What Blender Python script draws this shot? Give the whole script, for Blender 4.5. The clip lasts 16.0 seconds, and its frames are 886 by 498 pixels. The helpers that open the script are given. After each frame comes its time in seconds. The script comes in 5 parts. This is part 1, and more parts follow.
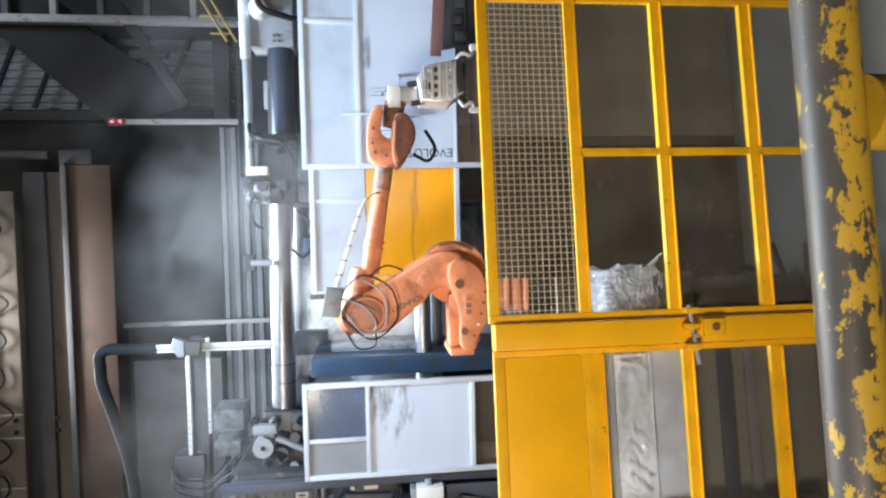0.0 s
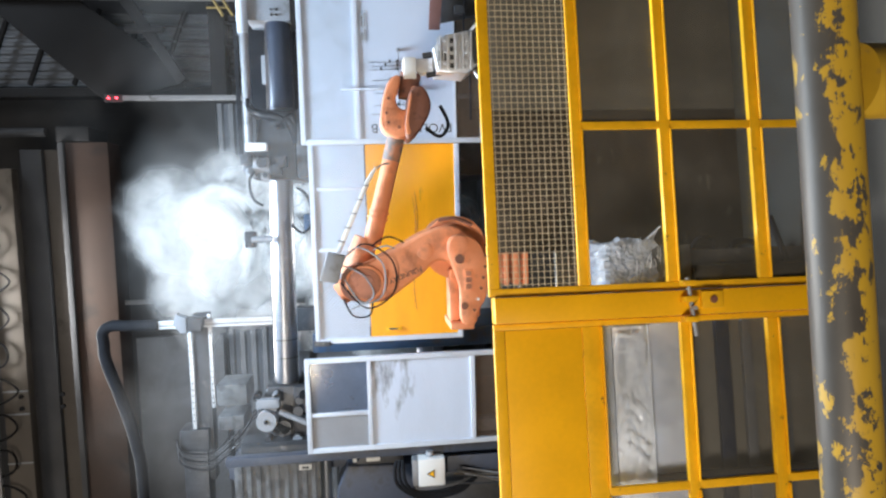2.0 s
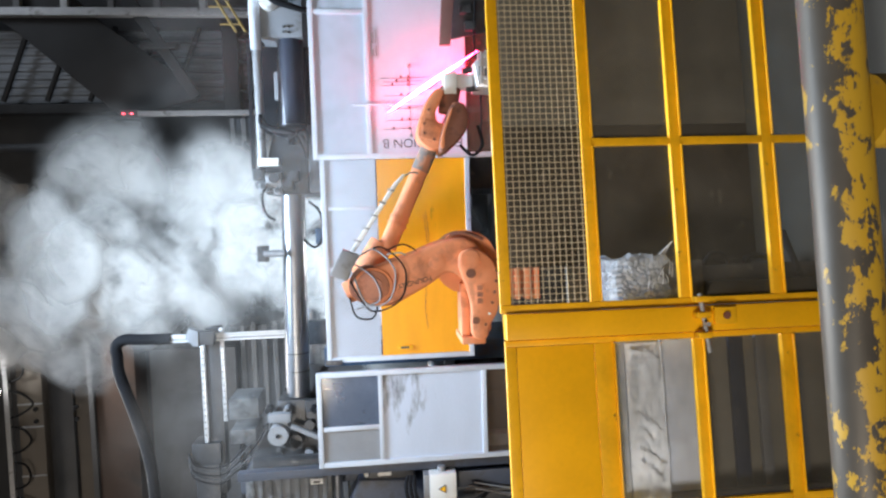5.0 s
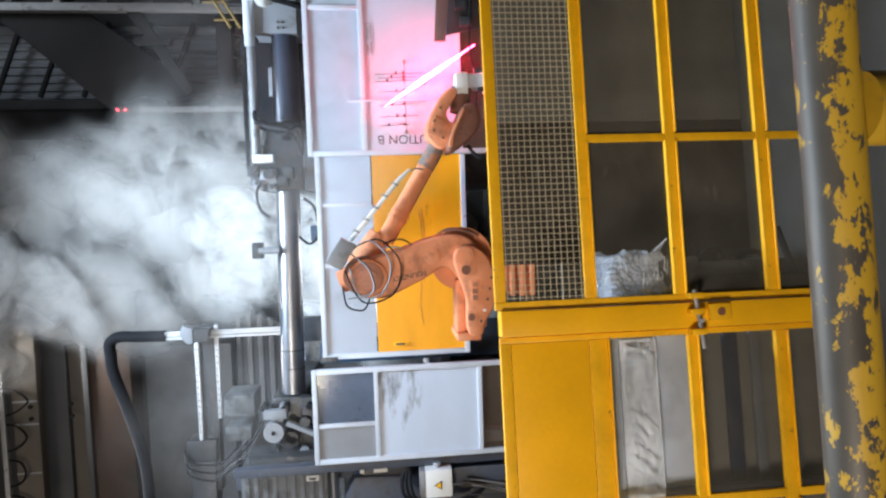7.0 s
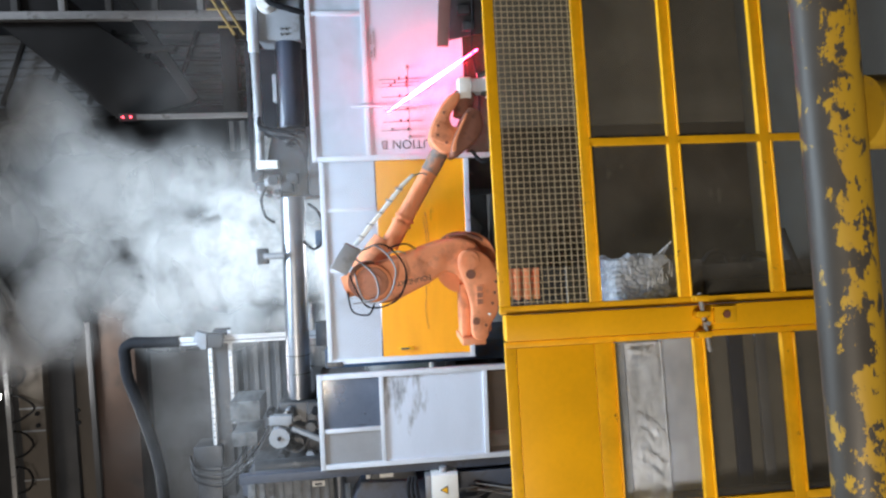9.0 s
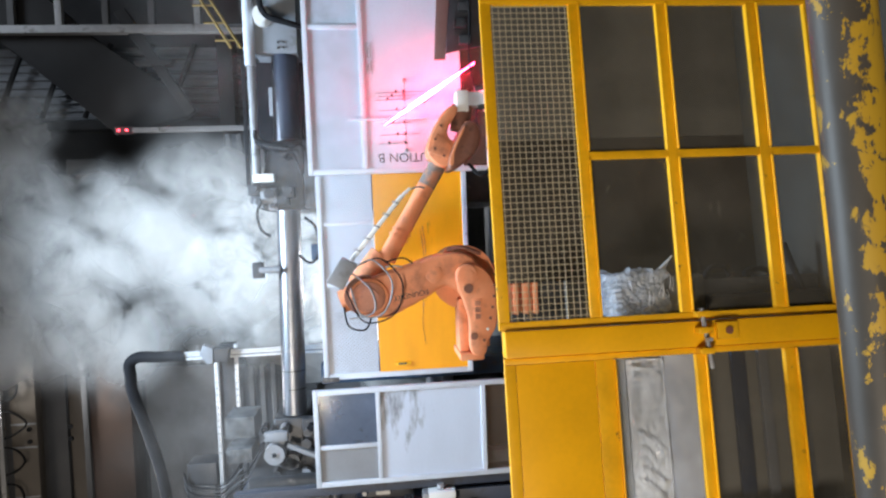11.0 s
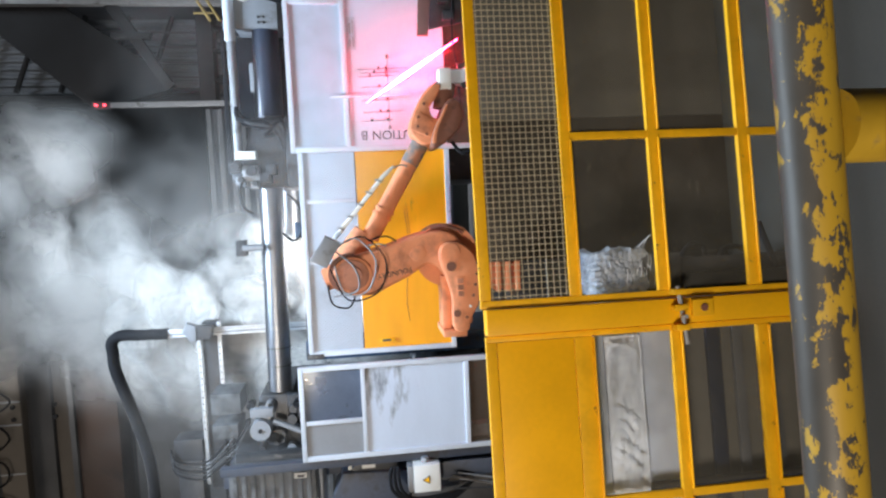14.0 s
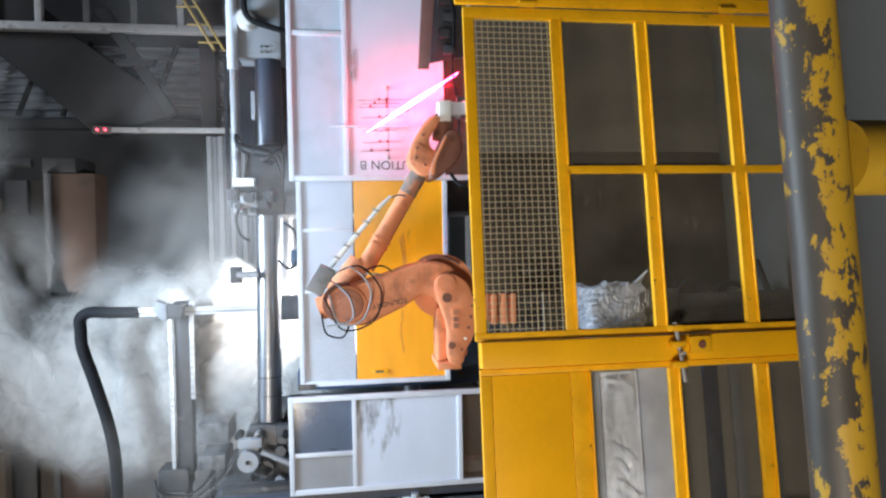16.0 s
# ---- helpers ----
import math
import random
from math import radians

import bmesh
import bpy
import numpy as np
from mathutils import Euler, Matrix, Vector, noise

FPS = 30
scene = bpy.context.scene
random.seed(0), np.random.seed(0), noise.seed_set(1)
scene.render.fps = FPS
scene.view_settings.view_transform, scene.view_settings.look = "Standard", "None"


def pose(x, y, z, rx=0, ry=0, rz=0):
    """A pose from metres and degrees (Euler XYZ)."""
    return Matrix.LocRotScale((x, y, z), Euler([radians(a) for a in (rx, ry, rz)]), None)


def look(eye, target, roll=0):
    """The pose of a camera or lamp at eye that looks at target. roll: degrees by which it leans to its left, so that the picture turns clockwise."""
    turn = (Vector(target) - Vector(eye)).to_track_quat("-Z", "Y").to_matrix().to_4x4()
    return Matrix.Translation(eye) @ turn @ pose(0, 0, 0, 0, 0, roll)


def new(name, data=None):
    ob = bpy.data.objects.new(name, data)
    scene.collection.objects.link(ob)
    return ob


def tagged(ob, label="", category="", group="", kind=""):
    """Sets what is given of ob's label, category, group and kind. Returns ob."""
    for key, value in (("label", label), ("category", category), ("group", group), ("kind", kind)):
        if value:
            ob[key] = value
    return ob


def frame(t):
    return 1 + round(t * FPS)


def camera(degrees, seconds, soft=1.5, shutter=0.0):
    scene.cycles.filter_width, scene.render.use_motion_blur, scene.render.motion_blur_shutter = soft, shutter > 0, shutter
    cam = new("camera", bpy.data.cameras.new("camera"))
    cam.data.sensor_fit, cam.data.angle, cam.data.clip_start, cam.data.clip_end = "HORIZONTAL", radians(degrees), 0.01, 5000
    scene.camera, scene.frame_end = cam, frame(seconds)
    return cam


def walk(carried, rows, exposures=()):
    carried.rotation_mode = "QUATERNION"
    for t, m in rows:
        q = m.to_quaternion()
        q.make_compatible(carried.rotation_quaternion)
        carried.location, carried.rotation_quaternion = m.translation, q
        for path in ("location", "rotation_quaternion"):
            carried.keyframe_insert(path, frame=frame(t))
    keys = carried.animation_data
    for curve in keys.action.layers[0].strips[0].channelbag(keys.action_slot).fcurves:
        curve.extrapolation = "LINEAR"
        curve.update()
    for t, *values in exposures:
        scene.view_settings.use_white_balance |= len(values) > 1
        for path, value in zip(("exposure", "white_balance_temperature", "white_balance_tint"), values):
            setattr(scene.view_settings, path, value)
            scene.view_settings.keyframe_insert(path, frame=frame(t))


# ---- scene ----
# camera: held upright in portrait, so the picture lies on its side
PATH = [
    (0, (0.0510, 0.3413, 1.6650), (-0.0256, 2.3266, 1.4350), -91.48),
    (0.5, (0.0597, 0.3321, 1.6676), (-0.0538, 2.3154, 1.4363), -92.46),
    (1, (0.0478, 0.3459, 1.6666), (-0.1018, 2.3241, 1.4128), -92.53),
    (1.5, (0.0461, 0.3423, 1.6669), (-0.0785, 2.3233, 1.4223), -92.02),
    (2, (0.0449, 0.3279, 1.6693), (-0.1077, 2.3089, 1.4399), -92.02),
    (2.5, (0.0507, 0.3255, 1.6695), (-0.1072, 2.3062, 1.4415), -92.14),
    (3, (0.0452, 0.3301, 1.6677), (-0.1354, 2.3093, 1.4437), -92.24),
    (3.5, (0.0464, 0.3348, 1.6676), (-0.0908, 2.3172, 1.4411), -92.09),
    (4, (0.0614, 0.3298, 1.6704), (-0.0584, 2.3148, 1.4573), -92.03),
    (6.5, (0.0631, 0.3182, 1.6728), (-0.0587, 2.3061, 1.4901), -92.06),
    (7, (0.0646, 0.3264, 1.6657), (-0.0627, 2.3115, 1.4576), -92.17),
    (7.5, (0.0635, 0.3263, 1.6661), (-0.0626, 2.3113, 1.4568), -91.97),
    (8, (0.0632, 0.3209, 1.6683), (-0.0644, 2.3069, 1.4695), -92.18),
    (10.5, (0.0745, 0.3317, 1.6634), (-0.0151, 2.3192, 1.4594), -92.80),
    (11, (0.0747, 0.3564, 1.6671), (0.0002, 2.3443, 1.4599), -92.52),
    (11.5, (0.0775, 0.3299, 1.6601), (0.0166, 2.3182, 1.4531), -92.42),
    (12, (0.0809, 0.3239, 1.6628), (-0.0141, 2.3109, 1.4561), -92.55),
    (12.5, (0.0904, 0.3125, 1.6676), (-0.0585, 2.2977, 1.4757), -93.22),
    (13, (0.0704, 0.3372, 1.6601), (-0.1075, 2.3158, 1.4283), -92.59),
    (13.5, (0.0792, 0.3344, 1.6613), (-0.0275, 2.3162, 1.4143), -91.75),
    (14, (0.0921, 0.3315, 1.6603), (-0.0643, 2.3094, 1.4080), -92.97),
    (14.5, (0.0845, 0.3493, 1.6557), (-0.0894, 2.3247, 1.3958), -91.74),
    (15, (0.0828, 0.3491, 1.6557), (-0.0843, 2.3244, 1.3904), -91.92),
    (15.5, (0.0851, 0.3453, 1.6557), (-0.0025, 2.3259, 1.3921), -91.50),
    (16, (0.0839, 0.3495, 1.6591), (0.0312, 2.3307, 1.3906), -91.24),
]
cam = camera(71.1, 16.0, soft=2.3)
walk(cam, [(t, look(e, g, r)) for t, e, g, r in PATH], exposures=[(0.0, 0.24), (1.2, 0.2), (2.2, 0.08), (4.0, 0.03), (6.5, -0.02), (16.0, 0.02)])

# ---- world and lights ----
world = bpy.data.worlds.new("world")
scene.world = world
world.use_nodes = True
wbg = world.node_tree.nodes["Background"]
wbg.inputs[0].default_value = (0.62, 0.72, 0.9, 1)
wbg.inputs[1].default_value = 0.045


def area_lamp(name, at, target, sx, sy, watts, colour, spread=180):
    data = bpy.data.lights.new(name, "AREA")
    data.shape, data.size, data.size_y, data.energy, data.color = "RECTANGLE", sx, sy, watts, colour
    data.spread = math.radians(spread)
    ob = new(name, data)
    ob.matrix_world = look(at, target)
    return ob


# unseen added lamps: cool over machine and hall, warm over aisle, one below steam
LAMPS = [((0.2, 3.3, 5.6), (0.0, 4.7, 1.3), 1.3, 285, (0.64, 0.81, 1.0), 132),
         ((-2.6, 4.4, 5.8), (-1.6, 5.4, 1.5), 1.0, 24, (0.76, 0.86, 1.0)),
         ((-2.5, -2.1, 3.3), (-0.9, 2.5, 0.8), 1.2, 238, (1.0, 0.89, 0.76)),
         ((-1.2, 7.9, 8.0), (-0.4, 6.2, 2.8), 1.0, 460, (1.0, 0.98, 0.95), 110),
         # stands out of sight in the machine and shines up into the steam
         ((-0.4, 5.95, 1.35), (-0.4, 6.5, 3.0), 0.4, 130, (1.0, 0.98, 0.95)),
         ((3.6, 6.6, 7.6), (1.8, 9.2, 4.0), 1.2, 34, (0.82, 0.9, 1.0)),
         ((-4.5, 6.0, 7.8), (-2.5, 9.0, 5.2), 1.2, 20, (1.0, 0.86, 0.72))]
for at_, target_, size_, watts_, colour_, *spread_ in LAMPS:
    area_lamp("unseen_fill_light", at_, target_, size_, size_, watts_, colour_, *spread_)


# ---- materials ----
def material(name, colour, rough=0.6, metal=0.0, vary=0.15, scale=6.0, bump=0.1, spots=None, spot_amount=0.5, spot_scale=3.0,
             stretch=(1, 1, 1), spot_rough=None, spot_metal=0.0, sharp=0.06, fine=60.0):
    """Colour with two scales of variation, fine relief, and stains or wear of a second colour in patches."""
    m = bpy.data.materials.new(name)
    m.use_nodes = True
    nt = m.node_tree
    n, l = nt.nodes, nt.links
    b = n["Principled BSDF"]
    co = n.new("ShaderNodeTexCoord")
    mp = n.new("ShaderNodeMapping")
    mp.inputs["Scale"].default_value = stretch
    l.new(co.outputs["Object"], mp.inputs[0])
    big, small = n.new("ShaderNodeTexNoise"), n.new("ShaderNodeTexNoise")
    big.inputs["Scale"].default_value, big.inputs["Detail"].default_value = scale, 6
    small.inputs["Scale"].default_value, small.inputs["Detail"].default_value = fine, 3
    for t in (big, small):
        l.new(mp.outputs[0], t.inputs[0])
    add = n.new("ShaderNodeMath")
    add.operation = "MULTIPLY_ADD"
    l.new(small.outputs[0], add.inputs[0])
    add.inputs[1].default_value = 0.35
    l.new(big.outputs[0], add.inputs[2])
    rng = n.new("ShaderNodeMapRange")
    rng.inputs[1].default_value, rng.inputs[2].default_value = 0.35, 1.0
    rng.inputs[3].default_value, rng.inputs[4].default_value = 1 - vary, 1 + vary
    l.new(add.outputs[0], rng.inputs[0])
    hue = n.new("ShaderNodeHueSaturation")
    hue.inputs["Color"].default_value = (*colour, 1)
    l.new(rng.outputs[0], hue.inputs["Value"])
    out = hue.outputs[0]
    b.inputs["Roughness"].default_value, b.inputs["Metallic"].default_value = rough, metal
    if spots:
        sp = n.new("ShaderNodeTexNoise")
        sp.inputs["Scale"].default_value, sp.inputs["Detail"].default_value, sp.inputs["Roughness"].default_value = spot_scale, 8, 0.62
        l.new(mp.outputs[0], sp.inputs[0])
        mask = n.new("ShaderNodeMapRange")
        mask.inputs[1].default_value, mask.inputs[2].default_value = 1 - spot_amount - sharp, 1 - spot_amount + sharp
        l.new(sp.outputs[0], mask.inputs[0])
        mix = n.new("ShaderNodeMix")
        mix.data_type = "RGBA"
        l.new(mask.outputs[0], mix.inputs[0])
        l.new(out, mix.inputs[6])
        mix.inputs[7].default_value = (*spots, 1)
        out = mix.outputs[2]
        for key, v0, v1 in (("Roughness", rough, spot_rough if spot_rough is not None else rough), ("Metallic", metal, spot_metal)):
            r = n.new("ShaderNodeMapRange")
            r.inputs[3].default_value, r.inputs[4].default_value = v0, v1
            l.new(mask.outputs[0], r.inputs[0])
            l.new(r.outputs[0], b.inputs[key])
    l.new(out, b.inputs["Base Color"])
    bp = n.new("ShaderNodeBump")
    bp.inputs["Strength"].default_value, bp.inputs["Distance"].default_value = bump, 0.004
    l.new(add.outputs[0], bp.inputs["Height"])
    l.new(bp.outputs[0], b.inputs["Normal"])
    return m


def see_through(name, colour, alpha, rough=0.15, scale=3.0):
    """A dirty clear sheet: clear in part, a film of dirt on the rest."""
    m = material(name, colour, rough, vary=0.2, scale=scale, bump=0.05)
    nt = m.node_tree
    tex = nt.nodes.new("ShaderNodeTexNoise")
    tex.inputs["Scale"].default_value, tex.inputs["Detail"].default_value = scale * 1.3, 6
    co = nt.nodes["Texture Coordinate"]
    nt.links.new(co.outputs["Object"], tex.inputs[0])
    r = nt.nodes.new("ShaderNodeMapRange")
    r.inputs[1].default_value, r.inputs[2].default_value = 0.3, 0.7
    r.inputs[3].default_value, r.inputs[4].default_value = alpha - 0.12, alpha + 0.12
    nt.links.new(tex.outputs[0], r.inputs[0])
    nt.links.new(r.outputs[0], nt.nodes["Principled BSDF"].inputs["Alpha"])
    return m


def glow(name, colour, strength):
    m = bpy.data.materials.new(name)
    m.use_nodes = True
    b = m.node_tree.nodes["Principled BSDF"]
    b.inputs["Base Color"].default_value = (*colour, 1)
    b.inputs["Emission Color"].default_value = (*colour, 1)
    b.inputs["Emission Strength"].default_value = strength
    return m


YELLOW = material("yellow_paint", (0.94, 0.475, 0.003), 0.42, vary=0.12, scale=4, bump=0.12, spots=(0.3, 0.16, 0.03), spot_amount=0.24, spot_scale=9, sharp=0.05)
YELLOW_EDGE = material("yellow_paint_worn", (0.88, 0.46, 0.005), 0.45, vary=0.18, scale=9, bump=0.2, spots=(0.08, 0.05, 0.03), spot_amount=0.31, spot_scale=16, sharp=0.03)
DOOR_YELLOW = material("door_yellow", (0.95, 0.385, 0.004), 0.45, vary=0.1, scale=3, bump=0.1, spots=(0.3, 0.16, 0.02), spot_amount=0.29, spot_scale=4, stretch=(0.6, 1, 3), sharp=0.05)
ORANGE = material("robot_orange", (0.8, 0.3, 0.145), 0.5, vary=0.14, scale=5, bump=0.1, spots=(0.36, 0.13, 0.07), spot_amount=0.36, spot_scale=7, sharp=0.12)
SLEEVE = material("scuffed_sleeve", (0.5, 0.24, 0.15), 0.5, vary=0.2, scale=12, bump=0.2, spots=(0.2, 0.18, 0.17), spot_amount=0.52, spot_scale=14, sharp=0.05)
RUSTY = material("dusty_orange", (0.5, 0.2, 0.12), 0.55, vary=0.2, scale=9, bump=0.2, spots=(0.24, 0.1, 0.07), spot_amount=0.4, spot_scale=12, sharp=0.1)
BROWN = material("grimy_orange", (0.22, 0.09, 0.06), 0.55, vary=0.25, scale=9, bump=0.2, spots=(0.08, 0.04, 0.03), spot_amount=0.4, spot_scale=9)
WHITE = material("white_profile", (0.58, 0.63, 0.71), 0.4, vary=0.08, scale=8, bump=0.06, spots=(0.25, 0.25, 0.26), spot_amount=0.28, spot_scale=14)
PANEL = material("white_sheet", (0.56, 0.63, 0.75), 0.45, vary=0.08, scale=2, bump=0.05, spots=(0.3, 0.32, 0.36), spot_amount=0.31, spot_scale=2.2, sharp=0.12)
PALE = material("pale_sheet", (0.48, 0.55, 0.65), 0.4, vary=0.12, scale=3, bump=0.08, spots=(0.3, 0.33, 0.38), spot_amount=0.36, spot_scale=3, sharp=0.15)
DIRTY = material("dirty_sheet", (0.56, 0.63, 0.75), 0.45, vary=0.08, scale=2, bump=0.12, spots=(0.15, 0.16, 0.18), spot_amount=0.6, spot_scale=7, stretch=(0.7, 1, 2.2), sharp=0.12)
GREY = material("grey_steel", (0.3, 0.31, 0.33), 0.5, metal=0.2, vary=0.2, scale=6, bump=0.15, spots=(0.09, 0.085, 0.08), spot_amount=0.36, spot_scale=6)
DARK = material("dark_iron", (0.06, 0.062, 0.068), 0.45, metal=0.3, vary=0.35, scale=8, bump=0.3, spots=(0.16, 0.15, 0.14), spot_amount=0.33, spot_scale=9)
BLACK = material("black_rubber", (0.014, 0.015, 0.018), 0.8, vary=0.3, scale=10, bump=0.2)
CHROME = material("bright_bar", (0.25, 0.26, 0.285), 0.38, metal=1.0, vary=0.1, scale=5, bump=0.02, spots=(0.35, 0.34, 0.33), spot_amount=0.3, spot_scale=7, stretch=(3, 1, 1), sharp=0.1)
ALU = material("cast_aluminium", (0.82, 0.83, 0.85), 0.34, metal=0.6, vary=0.12, scale=14, bump=0.25)
BLACK.node_tree.nodes["Principled BSDF"].inputs["Specular IOR Level"].default_value = 0.15
GRIMY = material("grimy_box", (0.12, 0.125, 0.13), 0.6, vary=0.3, scale=7, bump=0.2, spots=(0.04, 0.04, 0.042), spot_amount=0.44, spot_scale=9, sharp=0.08)
BLUE = material("blue_cylinder", (0.035, 0.045, 0.07), 0.4, metal=0.1, vary=0.2, scale=5, bump=0.1, spots=(0.025, 0.03, 0.04), spot_amount=0.4)
BLUE_BED = material("blue_bed", (0.03, 0.06, 0.11), 0.5, vary=0.25, scale=7, bump=0.2, spots=(0.05, 0.05, 0.055), spot_amount=0.42, spot_scale=6)
CONCRETE = material("concrete_floor", (0.033, 0.028, 0.02), 0.7, vary=0.25, scale=1.5, bump=0.2, spots=(0.022, 0.019, 0.014), spot_amount=0.36, spot_scale=2)
CLAD = material("grey_cladding", (0.2, 0.22, 0.25), 0.55, vary=0.2, scale=1.2, bump=0.08, spots=(0.09, 0.1, 0.11), spot_amount=0.38, spot_scale=1.4, sharp=0.15)
DARK_STEEL = material("dark_steel", (0.085, 0.09, 0.1), 0.65, vary=0.3, scale=2, bump=0.1)
GIRDER = material("crane_girder", (0.07, 0.042, 0.031), 0.6, vary=0.2, scale=2, bump=0.1, spots=(0.045, 0.03, 0.024), spot_amount=0.38, spot_scale=2)
TAN = material("festoon_track", (0.11, 0.095, 0.08), 0.6, vary=0.15, scale=3, bump=0.1, spots=(0.07, 0.06, 0.05), spot_amount=0.36)
PIPE = material("chipped_pipe", (0.068, 0.062, 0.054), 0.5, metal=0.25, vary=0.3, scale=12, bump=0.3, spots=(0.42, 0.26, 0.018), spot_amount=0.54,
                spot_scale=58, stretch=(0.6, 1, 1), spot_rough=0.55, sharp=0.012)
pnt = PIPE.node_tree
pco, psep, pmul = pnt.nodes["Texture Coordinate"], pnt.nodes.new("ShaderNodeSeparateXYZ"), pnt.nodes.new("ShaderNodeMath")
pmul.operation = "MULTIPLY_ADD"
pmul.inputs[1].default_value = -5.0
pnt.links.new(pco.outputs["Object"], psep.inputs[0])
pnt.links.new(psep.outputs[2], pmul.inputs[0])
pnoise = [q for q in pnt.nodes if q.type == "TEX_NOISE"][-1]
pmask = pnoise.outputs[0].links[0].to_node
pnoise.inputs["Detail"].default_value, pnoise.inputs["Roughness"].default_value = 9, 0.68
pnt.links.new(pnoise.outputs[0], pmul.inputs[2])
pnt.links.new(pmul.outputs[0], pmask.inputs[0])
POST = material("dull_yellow_post", (0.36, 0.22, 0.012), 0.55, vary=0.25, scale=14, bump=0.25, spots=(0.16, 0.11, 0.05), spot_amount=0.42, spot_scale=30, sharp=0.05)
FADED = material("faded_rail", (0.36, 0.27, 0.09), 0.6, vary=0.2, scale=8, bump=0.1)
PARTITION = material("grey_board", (0.112, 0.105, 0.09), 0.6, vary=0.16, scale=2, bump=0.05)
# cool light from behind is put into the film's pale bluish base colour
FILM = material("plastic_wrap", (0.72, 0.79, 0.9), 0.2, vary=0.35, scale=8, bump=0.7, stretch=(1, 1, 2))
# white glints on the film's creases, put into the colour of thin tubes
FOLD_GLINT = material("film_glint", (0.8, 0.85, 0.92), 0.25, vary=0.1)
GRIMED = material("grimed_board", (0.045, 0.036, 0.027), 0.6, vary=0.4, scale=9, bump=0.3, spots=(0.17, 0.15, 0.125), spot_amount=0.33, spot_scale=11, stretch=(0.6, 1, 1.4), sharp=0.06)
PANE = see_through("dusty_pane", (0.145, 0.138, 0.12), 0.2, 0.3)
TINTED = see_through("brown_pane", (0.1, 0.07, 0.05), 0.55, 0.2)
WINDOW = see_through("machine_window", (0.13, 0.16, 0.22), 0.75, 0.12)
CASE = material("grey_case", (0.25, 0.265, 0.29), 0.45, vary=0.12, scale=5, bump=0.1, spots=(0.16, 0.16, 0.16), spot_amount=0.34, spot_scale=6)
NAVY = material("navy_steel", (0.045, 0.055, 0.08), 0.5, vary=0.25, scale=6, bump=0.15, spots=(0.03, 0.03, 0.035), spot_amount=0.4, spot_scale=6)
RUSTRED = material("red_oxide", (0.2, 0.1, 0.09), 0.55, vary=0.2, scale=6, bump=0.2)
STRIPE_BLUE = material("dark_blue_sheet", (0.01, 0.016, 0.035), 0.4, vary=0.15, scale=4, bump=0.08)
# pale blue stands for light shining through the sheet
BACKLIT_BLUE = material("backlit_blue_sheet", (0.58, 0.66, 0.82), 0.45, vary=0.12, scale=4, bump=0.12)
BRIGHT = material("ground_rail", (0.62, 0.64, 0.67), 0.4, metal=0.4, vary=0.1, scale=9, bump=0.05, spots=(0.4, 0.4, 0.42), spot_amount=0.33, spot_scale=20)
dnt = DIRTY.node_tree
dco, ddist, dmul = dnt.nodes["Texture Coordinate"], dnt.nodes.new("ShaderNodeVectorMath"), dnt.nodes.new("ShaderNodeMath")
ddist.operation, dmul.operation = "DISTANCE", "MULTIPLY_ADD"
ddist.inputs[1].default_value = (-1.1, 4.7, 1.68)
dmul.inputs[1].default_value = -0.75
dnt.links.new(dco.outputs["Object"], ddist.inputs[0])
dnt.links.new(ddist.outputs["Value"], dmul.inputs[0])
dnoise = [w for w in dnt.nodes if w.type == "TEX_NOISE"][-1]
dmask = dnoise.outputs[0].links[0].to_node
dnt.links.new(dnoise.outputs[0], dmul.inputs[2])
dnt.links.new(dmul.outputs[0], dmask.inputs[0])
MESHWIRE = material("wire", (0.62, 0.53, 0.36), 0.45, metal=0.3, vary=0.2)
INK = material("dark_print", (0.05, 0.05, 0.055), 0.6, vary=0.1)
LABEL = material("label_white", (0.8, 0.8, 0.78), 0.5, vary=0.05)
RED = glow("red_lamp", (1.0, 0.05, 0.08), 9)
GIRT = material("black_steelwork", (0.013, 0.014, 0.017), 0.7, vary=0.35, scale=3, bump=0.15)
BULB = glow("white_bulb", (1.0, 0.95, 0.85), 14)
RED_HOT = glow("red_signal", (1.0, 0.3, 0.4), 14)
# emission for the made-up rod that stands for a lens flare streak
STREAK_RED, STREAK_CORE = glow("streak_red", (1.0, 0.015, 0.06), 130), glow("streak_core", (1.0, 0.045, 0.1), 140)
WRAP = see_through("clear_wrap", (0.66, 0.71, 0.78), 0.5, 0.18, 30.0)


